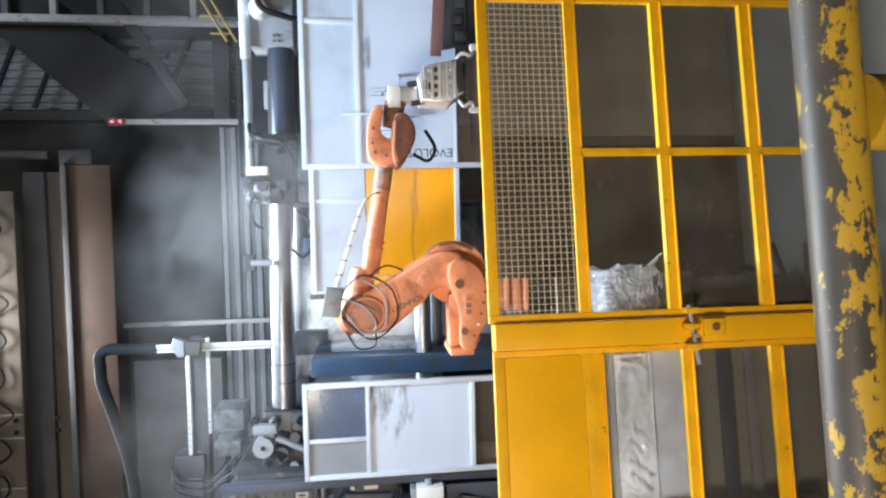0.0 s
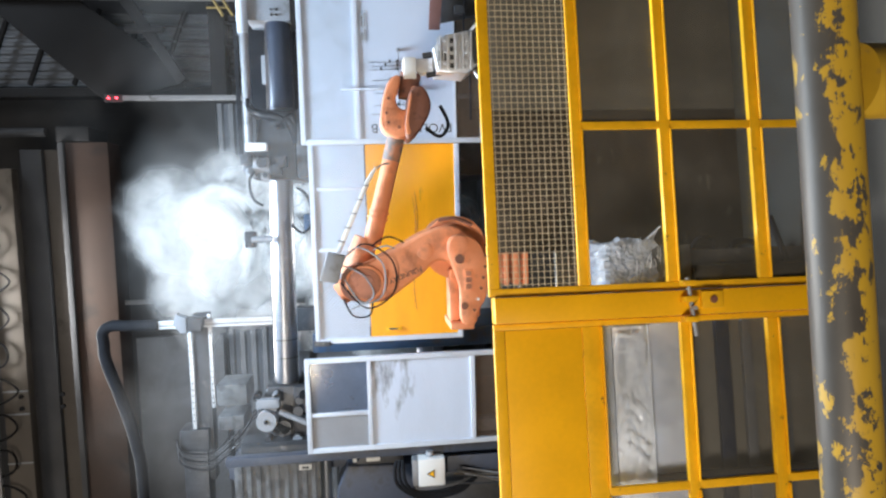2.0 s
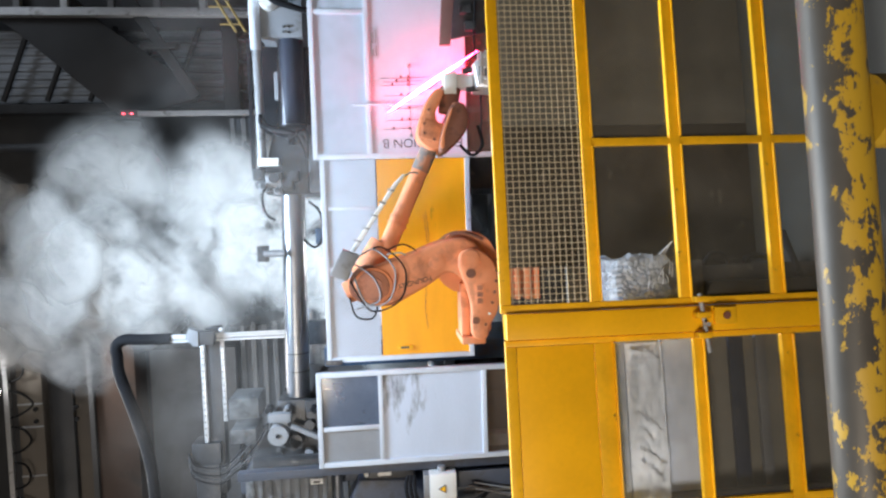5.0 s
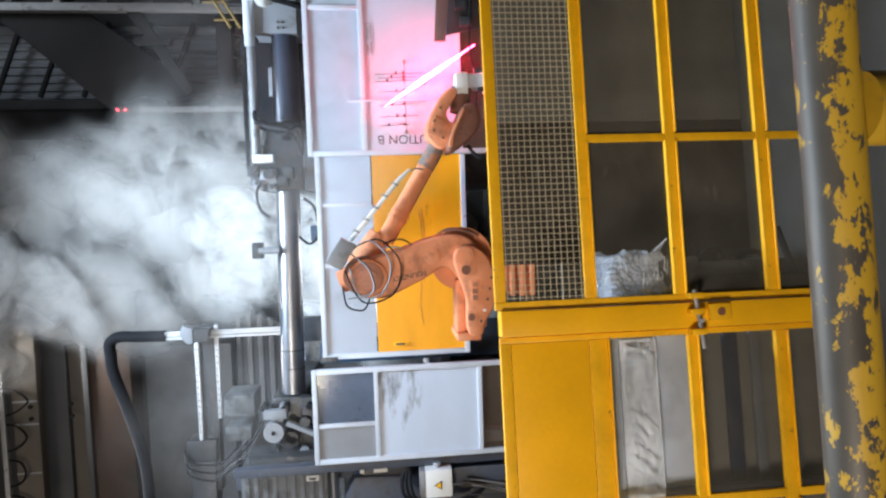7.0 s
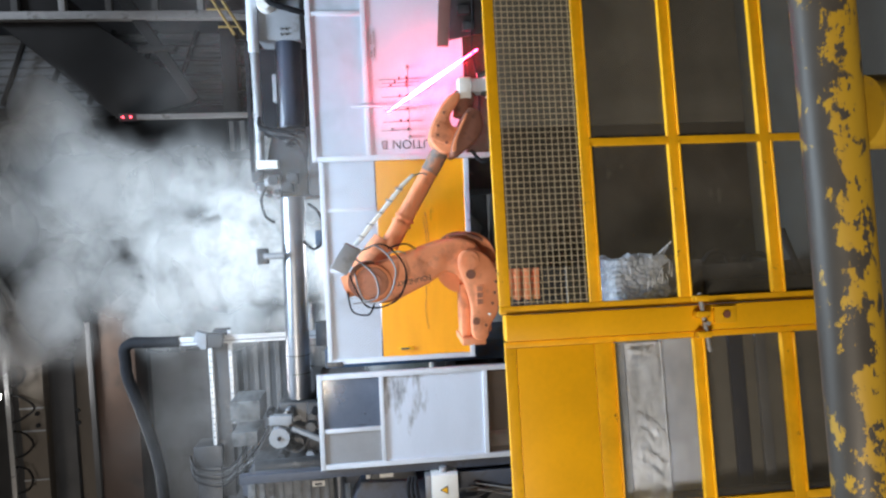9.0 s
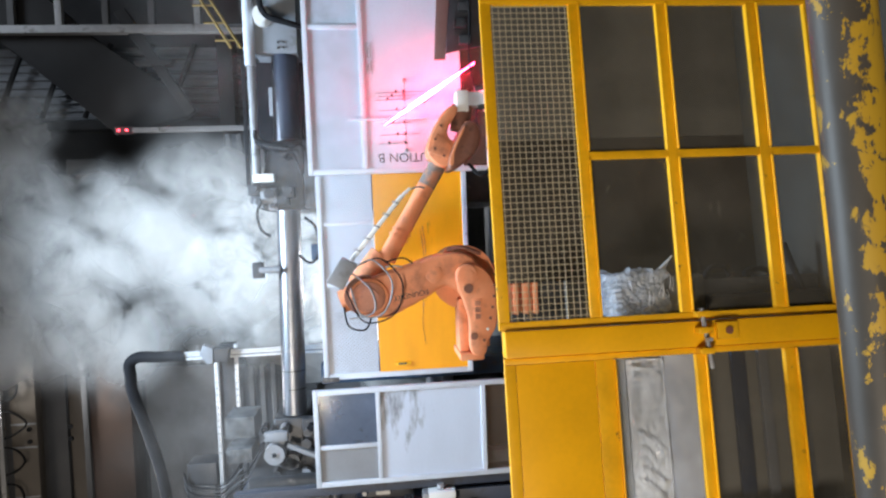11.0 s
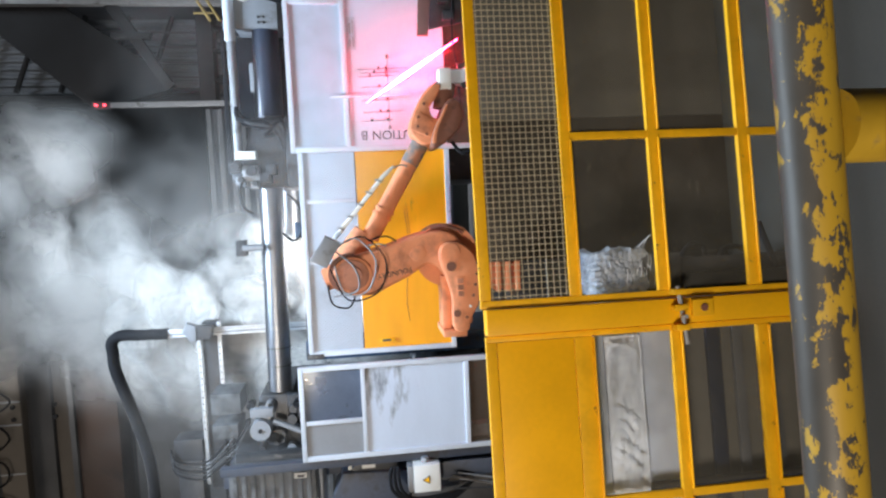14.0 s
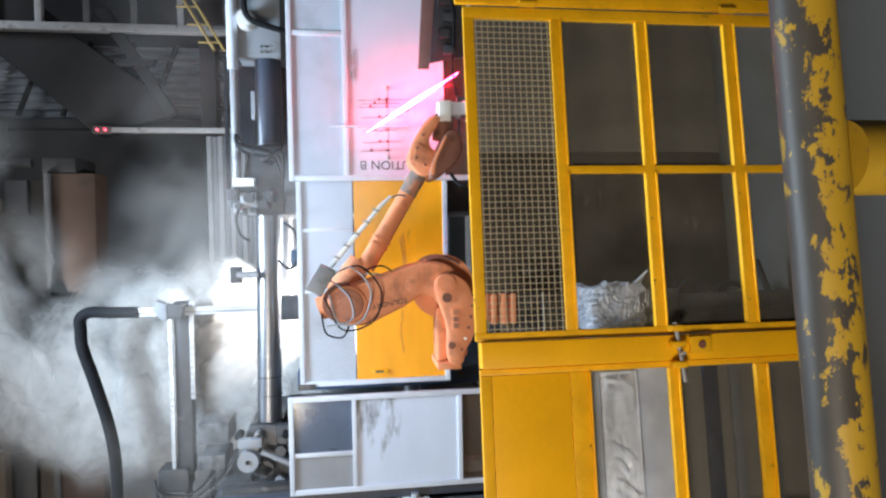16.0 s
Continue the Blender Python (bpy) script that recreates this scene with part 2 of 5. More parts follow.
def steam_material(name, most, soft=0.9):
    """Mist: wisps thin out to nothing at each flake's rim and in gaps of a turbulent noise."""
    m = bpy.data.materials.new(name)
    m.use_nodes = True
    n, l = m.node_tree.nodes, m.node_tree.links
    n.remove(n["Principled BSDF"])
    d, t, a = n.new("ShaderNodeBsdfDiffuse"), n.new("ShaderNodeBsdfTranslucent"), n.new("ShaderNodeMixShader")
    clear, mist = n.new("ShaderNodeBsdfTransparent"), n.new("ShaderNodeMixShader")
    d.inputs[0].default_value = t.inputs[0].default_value = (0.96, 0.925, 0.885, 1)
    uv, sep, co, tex = n.new("ShaderNodeUVMap"), n.new("ShaderNodeSeparateXYZ"), n.new("ShaderNodeTexCoord"), n.new("ShaderNodeTexNoise")
    uv.uv_map = "rim"
    tex.inputs["Scale"].default_value, tex.inputs["Detail"].default_value, tex.inputs["Roughness"].default_value = 1.5, 6.0, 0.56
    tex.inputs["Distortion"].default_value = 0.25
    fall, wisp, mul = n.new("ShaderNodeMapRange"), n.new("ShaderNodeMapRange"), n.new("ShaderNodeMath")
    fall.interpolation_type = wisp.interpolation_type = "SMOOTHSTEP"
    fall.inputs[1].default_value, fall.inputs[2].default_value = 0.0, soft
    fall.inputs[3].default_value, fall.inputs[4].default_value = 0.0, most
    wisp.inputs[1].default_value, wisp.inputs[2].default_value = 0.22, 0.62
    mul.operation = "MULTIPLY"
    l.new(uv.outputs[0], sep.inputs[0])
    l.new(sep.outputs[0], fall.inputs[0])
    l.new(co.outputs["Object"], tex.inputs[0])
    l.new(tex.outputs[0], wisp.inputs[0])
    l.new(fall.outputs[0], mul.inputs[0])
    l.new(wisp.outputs[0], mul.inputs[1])
    l.new(mul.outputs[0], mist.inputs[0])
    # droplets have no facing: one common normal, light taken from both sides
    even = n.new("ShaderNodeCombineXYZ")
    even.inputs[0].default_value, even.inputs[1].default_value, even.inputs[2].default_value = -0.1, -0.5, 0.86
    l.new(even.outputs[0], d.inputs["Normal"])
    l.new(even.outputs[0], t.inputs["Normal"])
    a.inputs[0].default_value = 0.5
    l.new(d.outputs[0], a.inputs[1])
    l.new(t.outputs[0], a.inputs[2])
    l.new(clear.outputs[0], mist.inputs[1])
    l.new(a.outputs[0], mist.inputs[2])
    l.new(mist.outputs[0], n["Material Output"].inputs[0])
    return m


STEAM_DENSE, STEAM_THIN = steam_material("steam_dense", 1.0, 0.42), steam_material("steam_thin", 0.85, 0.75)
HAZE, LIFT_HAZE = steam_material("thin_haze", 0.04), steam_material("black_lift_haze", 0.16)


# ---- building helpers ----
def slab(bm, x0, x1, y0, y1, z0, z1, bevel=0.0):
    """A box between two corners, its edges eased by bevel."""
    vs = [bm.verts.new((x, y, z)) for x in (x0, x1) for y in (y0, y1) for z in (z0, z1)]
    fs = [bm.faces.new([vs[i] for i in f]) for f in ((0, 1, 3, 2), (4, 6, 7, 5), (0, 4, 5, 1), (2, 3, 7, 6), (0, 2, 6, 4), (1, 5, 7, 3))]
    if bevel:
        edges = list({e for f in fs for e in f.edges})
        bmesh.ops.bevel(bm, geom=edges, offset=bevel, segments=2, affect="EDGES", profile=0.6)
    return bm


def rod(bm, a, b, r0, r1=None, n=20, caps=True):
    """A round bar from a to b."""
    a, b = Vector(a), Vector(b)
    r1 = r0 if r1 is None else r1
    m = Matrix.Translation((a + b) / 2) @ (b - a).to_track_quat("Z", "Y").to_matrix().to_4x4()
    bmesh.ops.create_cone(bm, cap_ends=caps, segments=n, radius1=r0, radius2=r1, depth=(b - a).length, matrix=m)
    return bm


def tube(bm, pts, r, n=8, sub=6):
    """A bent hose through the points."""
    ps = [Vector(p) for p in pts]
    full = [ps[0]] + ps + [ps[-1]]
    line = []
    for i in range(1, len(full) - 2):
        p0, p1, p2, p3 = full[i - 1:i + 3]
        for k in range(sub):
            t = k / sub
            line.append(0.5 * ((2 * p1) + (p2 - p0) * t + (2 * p0 - 5 * p1 + 4 * p2 - p3) * t * t + (3 * p1 - p0 - 3 * p2 + p3) * t ** 3))
    line.append(ps[-1])
    rings = []
    side = Vector((0.123, 0.94, 0.31))
    for i, p in enumerate(line):
        d = (line[min(i + 1, len(line) - 1)] - line[max(i - 1, 0)]).normalized()
        u = (side - d * side.dot(d)).normalized()
        side = u
        v = d.cross(u)
        rings.append([bm.verts.new(p + (u * math.cos(a) + v * math.sin(a)) * r) for a in (2 * math.pi * j / n for j in range(n))])
    for a, b in zip(rings, rings[1:]):
        for j in range(n):
            bm.faces.new((a[j], a[(j + 1) % n], b[(j + 1) % n], b[j]))
    bm.faces.new(rings[0][::-1])
    bm.faces.new(rings[-1])
    return bm


def plate(bm, outline, y0, y1, bevel=0.0):
    """A flat shape in x and z, given by its corners, with thickness in y."""
    front = [bm.verts.new((x, y0, z)) for x, z in outline]
    f = bm.faces.new(front)
    got = bmesh.ops.extrude_face_region(bm, geom=[f])
    vs = [g for g in got["geom"] if isinstance(g, bmesh.types.BMVert)]
    bmesh.ops.translate(bm, verts=vs, vec=(0, y1 - y0, 0))
    if bevel:
        es = [e for e in bm.edges if e.is_valid and abs(e.verts[0].co.y - e.verts[1].co.y) < 1e-6]
        bmesh.ops.bevel(bm, geom=es, offset=bevel, segments=3, affect="EDGES", profile=0.5)
    return bm


def smooth_outline(corners, sub=5):
    """A rounded closed outline through the corners."""
    n = len(corners)
    out = []
    for i in range(n):
        p0, p1, p2, p3 = (Vector(corners[(i + k) % n]) for k in (-1, 0, 1, 2))
        for k in range(sub):
            t = k / sub
            q = 0.5 * ((2 * p1) + (p2 - p0) * t + (2 * p0 - 5 * p1 + 4 * p2 - p3) * t * t + (3 * p1 - p0 - 3 * p2 + p3) * t ** 3)
            out.append((q.x, q.y))
    return out


def mesh_of(name, bm, mat, smooth=True):
    bmesh.ops.recalc_face_normals(bm, faces=bm.faces)
    me = bpy.data.meshes.new(name)
    bm.to_mesh(me)
    bm.free()
    me.materials.append(mat)
    if smooth:
        me.shade_smooth()
        me.set_sharp_from_angle(angle=radians(32))
    return me


def part(name, bm, mat, parent=None, label=""):
    ob = new(name, mesh_of(name, bm, mat))
    if parent:
        ob.parent = parent
    if label:
        ob["label"] = label
    return ob


def thing(name, label, category, at=(0, 0, 0), group="", kind=""):
    ob = new(name)
    ob.empty_display_size = 0.1
    ob.location = at
    return tagged(ob, label, category, group, kind)


def structure(name, bm, mat, label, category):
    return tagged(part(name, bm, mat), label, category, kind="structure")


def B():
    return bmesh.new()


def box_part(name, parent, mat, x0, x1, y0, y1, z0, z1, bevel=0.002, label=""):
    return part(name, slab(B(), x0, x1, y0, y1, z0, z1, bevel), mat, parent, label)


# ---- hall ----
structure("floor", slab(B(), -9, 7, -5, 12, -0.2, 0), CONCRETE, "dark mottled concrete factory floor", "floor")
structure("ceiling", slab(B(), -9, 7, -5, 12, 8.5, 8.7), DARK_STEEL, "dark sheet roof over the hall", "ceiling")
structure("wall_west", slab(B(), -9.2, -9, -5, 12, 0, 8.5), CLAD, "grey clad side wall of the hall", "wall")
structure("wall_south", slab(B(), -9, 7, -5.2, -5, 0, 8.5), CLAD, "grey clad wall behind the aisle", "wall")
structure("wall_east", slab(B(), 7, 7.2, -5, 12, 0, 8.5), CLAD, "grey clad side wall of the hall", "wall")


def ribbed(bm, x0, x1, z0, z1, y, pitch, depth, along):
    """Trapezoid ribbed sheet facing -y; ribs run along x or z."""
    lo, hi = (z0, z1) if along == "x" else (x0, x1)
    v, k = lo, 0
    prof = []
    while v < hi:
        for f, d in ((0, 0), (0.35, 0), (0.5, depth), (0.85, depth)):
            prof.append((min(v + f * pitch, hi), y - d))
        v += pitch
    prof.append((hi, y))
    pair = []
    for c, yy in prof:
        pair.append([bm.verts.new((e, yy, c) if along == "x" else (c, yy, e)) for e in ((x0, x1) if along == "x" else (z0, z1))])
    for a, b in zip(pair, pair[1:]):
        bm.faces.new((a[0], a[1], b[1], b[0]))
    got = bmesh.ops.extrude_face_region(bm, geom=list(bm.faces))
    bmesh.ops.translate(bm, verts=[g for g in got["geom"] if isinstance(g, bmesh.types.BMVert)], vec=(0, 0.05, 0))
    return bm


back = structure("wall_north", slab(B(), -9, 7, 11.6, 11.8, 0, 8.5), DARK_STEEL, "dark far wall of the hall", "wall")

# far cladding, columns, crane
structure("wall_panel_1", ribbed(B(), -4.2, 1.45, 2.2, 3.7, 9.2, 0.15, 0.05, "x"), CLAD, "grey ribbed steel cladding behind the machine", "wall cladding")
structure("wall_panel_2", ribbed(B(), 1.6, 2.75, 2.9, 8.0, 9.6, 0.11, 0.03, "z"), CLAD, "weathered ribbed sheeting high on the hall", "wall cladding")
structure("wall_panel_3", slab(B(), -4.2, -1.7, 9.1, 9.16, 3.75, 4.9, 0.01), CLAD, "smooth grey wall sheets under the crane", "wall cladding")


def lattice():
    t = thing("lattice_column", "dark steel lattice column of the hall", "column", (2.77, 9.0, 0))
    box_part("chord", t, GREY, 0, 0.1, -0.06, 0.06, 0, 8.5)
    box_part("chord", t, DARK_STEEL, 0.66, 0.78, -0.06, 0.06, 0, 8.5)
    for k in range(14):
        box_part("rung", t, GREY if k % 3 == 0 else DARK_STEEL, 0.1, 0.66, -0.04, 0.04, 0.4 + 0.58 * k, 0.48 + 0.58 * k)


lattice()


def beams():
    t = thing("runway_girder", "near-black crane runway girder along the hall", "girder")
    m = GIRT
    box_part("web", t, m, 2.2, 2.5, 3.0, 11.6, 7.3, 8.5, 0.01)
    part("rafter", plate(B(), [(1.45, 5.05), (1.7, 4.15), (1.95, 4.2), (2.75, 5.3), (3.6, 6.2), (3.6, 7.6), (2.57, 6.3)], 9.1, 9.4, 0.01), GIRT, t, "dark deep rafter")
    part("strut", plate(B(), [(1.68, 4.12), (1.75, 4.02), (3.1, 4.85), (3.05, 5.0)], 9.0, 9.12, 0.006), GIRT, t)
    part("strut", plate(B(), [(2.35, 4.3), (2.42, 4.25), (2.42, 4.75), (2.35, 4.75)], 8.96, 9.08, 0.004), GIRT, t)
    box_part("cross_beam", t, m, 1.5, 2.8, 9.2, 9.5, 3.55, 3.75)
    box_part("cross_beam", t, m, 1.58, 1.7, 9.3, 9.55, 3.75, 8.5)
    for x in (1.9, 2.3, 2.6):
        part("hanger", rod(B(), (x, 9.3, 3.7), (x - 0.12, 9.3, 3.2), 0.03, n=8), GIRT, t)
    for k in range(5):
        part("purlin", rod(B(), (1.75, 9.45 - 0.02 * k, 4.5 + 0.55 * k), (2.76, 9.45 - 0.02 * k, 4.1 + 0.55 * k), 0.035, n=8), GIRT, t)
        part("conduit", rod(B(), (1.72 + 0.2 * k, 9.4, 3.75), (1.76 + 0.2 * k, 9.4, 4.5 + 0.2 * k), 0.012, n=6), DARK_STEEL, t)


beams()


def stair_rail():
    t = thing("stair_rail", "yellow tube handrail of a far platform stair", "handrail", (0, 8.6, 0))
    for dz in (0, 0.12):
        part("rail", rod(B(), (2.45, 0, 3.3 + dz), (3.4, 0, 3.85 + dz), 0.018, n=8), FADED, t)
    for k in range(4):
        part("baluster", rod(B(), (2.55 + 0.22 * k, 0, 3.36 + 0.127 * k), (2.55 + 0.22 * k, 0, 3.62 + 0.127 * k), 0.014, n=8), FADED, t)
    part("foot", rod(B(), (2.75, 0.02, 0), (2.75, 0.02, 3.5), 0.03, n=8), DARK_STEEL, t)


stair_rail()


def crane():
    t = thing("overhead_crane", "brown double-girder overhead crane with festoon cable", "crane", (0, 9.0, 0))
    box_part("front_girder", t, GIRDER, -9.0, 0.92, -0.2, 0.2, 4.98, 5.5, 0.012, "rust-brown box girder")
    box_part("flange", t, DARK_STEEL, -9.0, 0.92, -0.24, 0.24, 5.502, 5.57, 0.004)
    box_part("rear_girder", t, TAN, -9.0, 0.85, 0.0, 0.3, 5.6, 5.85, 0.012, "tan box girder")
    box_part("walkway", t, DARK_STEEL, -9.0, 0.85, -0.05, 0.3, 5.86, 6.12, 0.01)
    box_part("festoon_beam", t, TAN, -9.0, 0.6, -0.25, -0.1, 6.13, 6.44, 0.01, "pale festoon beam")
    box_part("track", t, GREY, -9.0, 0.6, -0.33, -0.26, 6.5, 6.56, 0.004)
    box_part("end_truck", t, GIRT, 0.93, 1.12, -0.2, 0.4, 5.2, 5.6, 0.02)
    part("end_stay", rod(B(), (1.1, 0.2, 5.9), (1.1, 0.2, 8.5), 0.06, n=10), DARK_STEEL, t)
    for k in range(9):
        x = 0.3 - 0.47 * k
        q = 0.05 * math.sin(2.1 * k)
        part("cable_loop", tube(B(), [(x, -0.3, 6.52), (x - 0.04, -0.3, 6.37), (x - 0.18, -0.3, 6.27 + q), (x - 0.31, -0.3, 6.37), (x - 0.36, -0.3, 6.52)], 0.013), BLACK, t)
    for x in (-2.25, -2.55, -3.2):
        box_part("splice_plate", t, CASE, x - 0.012, x + 0.012, -0.262, -0.252, 6.13, 6.44)
    for x in (-2.32, -2.48):
        for z in (6.22, 5.72):
            part("bolt", rod(B(), (x, -0.27, z), (x, -0.24, z), 0.03, n=10), BLACK, t)


crane()


def bay_lamps():
    for x, z in ((-0.207, 6.388), (-2.007, 6.560)):
        t = thing("pendant_lamp", "small bright lamp hanging from the hall roof", "lamp", (x, 8.5, z), "hall lamps")
        part("shade", rod(B(), (0, 0, 0.0), (0, 0, 0.16), 0.1, 0.04, n=20), GIRT, t)
        part("bulb", rod(B(), (0, 0, -0.045), (0, 0, -0.002), 0.035, 0.055, n=20), BULB, t, "glowing white bulb")
        part("stem", rod(B(), (0, 0, 0.16), (0, 0, 8.5 - z), 0.012, n=8), GIRT, t)


bay_lamps()


def signal_post():
    t = thing("signal_post", "slim hall post with two red lamps", "signal lamp", (1.5, 9.0, 0))
    box_part("post", t, GREY, -0.032, 0.032, -0.04, 0.04, 0, 4.82)
    for z in (4.89, 4.99):
        part("lamp", rod(B(), (0, -0.07, z), (0, -0.03, z), 0.011, n=12), RED, t, "glowing red lamp")
    box_part("bracket", t, DARK_STEEL, -0.05, 0.05, -0.028, 0.03, 4.82, 5.05)


signal_post()

for x_, y_, z1_ in ((-1.2, 9.05, 4.98),):
    tp = thing("steel_post", "thin grey steel post against the cladding", "post", (x_, y_, 0))
    box_part("web", tp, GREY, -0.03, 0.03, -0.03, 0.03, 0, z1_)
    box_part("foot_plate", tp, GREY, -0.09, 0.09, -0.08, 0.03, 0, 0.02)

# ---- fence, turned a little against the machine ----
FENCE = pose(0.3, 2.5, 0, 0, 0, 7.5)


def fence_thing(name, label, category):
    t = thing(name, label, category)
    t.matrix_world = FENCE
    return t


def bar(t, x0, x1, z0, z1, mat=None, depth=0.022, name="rail", y=0.0):
    """A tube of the fence; x is given as along the fence from the machine's own zero."""
    return box_part(name, t, mat or YELLOW_EDGE, x0 - 0.3, x1 - 0.3, y - depth / 2, y + depth / 2, z0, z1, 0.004)


def pane(t, x0, x1, z0, z1, mat=None, y=0.006):
    ob = box_part("pane", t, mat or PANE, x0 - 0.3, x1 - 0.3, y, y + 0.004, z0, z1, 0)
    ob.visible_shadow = False
    return ob


def gate_right():
    t = fence_thing("gate_leaf", "yellow steel gate leaf with wire mesh and dusty panes", "gate")
    bar(t, 0.861, 0.901, 0.0, 1.272, name="stile")
    bar(t, -0.296, -0.268, 0.0, 1.272, name="stile")
    for z0, z1 in ((1.233, 1.272), (0.912, 0.948), (0.582, 0.621), (0.23, 0.271), (0.0, 0.04)):
        bar(t, -0.268, 0.861, z0, z1)
    for z0, z1 in ((0.621, 0.912), (0.271, 0.582), (0.04, 0.23)):
        bar(t, 0.287, 0.315, z0, z1, depth=0.018, name="mullion")
        for x0, x1 in ((-0.268, 0.287), (0.315, 0.861)):
            pane(t, x0, x1, z0, z1)
            bar(t, x0, x1, z1 - 0.001, z1 + 0.006, YELLOW, 0.012, "glazing_bead", -0.018)
    bm = B()
    p = 0.0222
    z = 0.948 + p / 2
    while z < 1.233:
        slab(bm, -0.568, 0.561, -0.001, 0.001, z - 0.0012, z + 0.0012)
        z += p
    x = -0.568 + p / 2
    while x < 0.561:
        slab(bm, x - 0.0012, x + 0.0012, -0.0035, -0.0012, 0.948, 1.233)
        x += p
    part("wire_mesh", bm, MESHWIRE, t, "dull welded wire mesh")


gate_right()


def gate_left():
    t = fence_thing("gate_leaf", "yellow steel gate leaf with sheet panel and panes", "gate")
    box_part("centre_post", t, YELLOW, -0.688, -0.599, -0.032, 0.03, 0.0, 1.258, 0.005, "broad yellow meeting plate")
    bar(t, -0.412, -0.391, 0.0, 1.262, name="stile")
    bar(t, -2.1, -0.412, 1.224, 1.262)
    bar(t, -2.1, -0.412, 0.878, 0.948)
    box_part("sheet_panel", t, YELLOW, -2.4, -0.713, -0.01, -0.004, 0.949, 1.223, 0.002, "smooth yellow sheet")
    for z0, z1 in ((0.55, 0.586), (0.213, 0.256), (0.0, 0.035)):
        bar(t, -2.1, -0.412, z0, z1)
    for z0, z1 in ((0.586, 0.878), (0.256, 0.55), (0.035, 0.213)):
        for x0, x1 in ((-1.0, -0.97), (-1.53, -1.5)):
            bar(t, x0, x1, z0, z1, depth=0.018, name="mullion")
        for x0, x1 in ((-0.97, -0.412), (-1.5, -1.0), (-2.1, -1.53)):
            pane(t, x0, x1, z0, z1)
            bar(t, x0, x1, z1 - 0.001, z1 + 0.006, YELLOW, 0.012, "glazing_bead", -0.018)


gate_left()


def bolt():
    t = fence_thing("slide_bolt", "worn steel slide bolt across the gate leaves", "bolt")
    part("rod", rod(B(), (-0.555, -0.056, 0.575), (-0.76, -0.056, 0.552), 0.0075, n=14), GREY, t, "scuffed steel rod")
    for x in (-0.575, -0.63, -0.7):
        part("keeper", slab(B(), x - 0.011, x + 0.011, -0.07, -0.032, 0.545, 0.595, 0.006), YELLOW_EDGE, t)
    part("handle", rod(B(), (-0.66, -0.056, 0.565), (-0.66, -0.095, 0.57), 0.007, n=10), GREY, t)
    lock = part("lock_case", slab(B(), -0.665, -0.605, -0.05, -0.032, 0.44, 0.52, 0.006), YELLOW_EDGE, t)
    part("keyhole_plate", rod(B(), (-0.635, -0.056, 0.478), (-0.635, -0.05, 0.478), 0.013, n=16), BROWN, lock)


bolt()


def fence_frame():
    t = fence_thing("fence_frame", "yellow fixed fence frame beside the gate", "fence")
    bar(t, 0.915, 0.965, 0, 1.3, name="post")
    bar(t, 0.965, 2.2, 1.25, 1.3)
    bar(t, 0.965, 2.2, 0.0, 0.05)
    pane(t, 0.965, 2.2, 0.05, 1.25)
    for z in (1.04, 0.26):
        part("hinge", rod(B(), (0.608, -0.028, z - 0.03), (0.608, -0.028, z + 0.03), 0.013, n=12), YELLOW_EDGE, t)


fence_frame()


def backing():
    t = fence_thing("partition_board", "plain grey boards standing behind the gate panes", "partition")
    box_part("board", t, PARTITION, -0.6, 2.2, 0.55, 0.58, 0.0, 0.86, 0.004)
    box_part("board", t, PARTITION, 0.2, 2.2, 0.5, 0.53, 0.0, 1.14, 0.004)
    box_part("board", t, GRIMED, -0.42, 0.198, 0.5, 0.53, 0.0, 1.14, 0.004, "brown grimed board")
    box_part("board", t, BACKLIT_BLUE, -2.4, -0.72, 0.07, 0.09, 0.545, 0.672, 0.004, "board in a pale blue that stands for back light")
    box_part("base_board", t, PARTITION, -2.4, -0.72, 0.1, 0.13, 0.0, 0.9, 0.004)
    for z0, z1, m in ((0.35, 0.405, STRIPE_BLUE), (0.26, 0.3, DARK_STEEL), (0.12, 0.2, DARK_STEEL)):
        box_part("ledge", t, m, -2.4, -0.72, 0.08, 0.098, z0, z1, 0.004)


backing()


def crumple(bm, amount, scale, seed):
    """Wrinkled film: creases pushed along each vertex's normal."""
    bm.normal_update()
    for v in bm.verts:
        p = v.co * scale + Vector((seed, 0, 0))
        n = noise.noise(p) + 0.6 * abs(noise.noise(p * 2.7)) + 0.4 * noise.noise(p * 6.1)
        v.co += v.normal * amount * n
    return bm


def film_box(x0, x1, y0, y1, z0, z1, amount, seed):
    bm = slab(B(), x0, x1, y0, y1, z0, z1)
    bmesh.ops.subdivide_edges(bm, edges=list(bm.edges), cuts=40, use_grid_fill=True)
    return crumple(bm, amount, 14, seed)


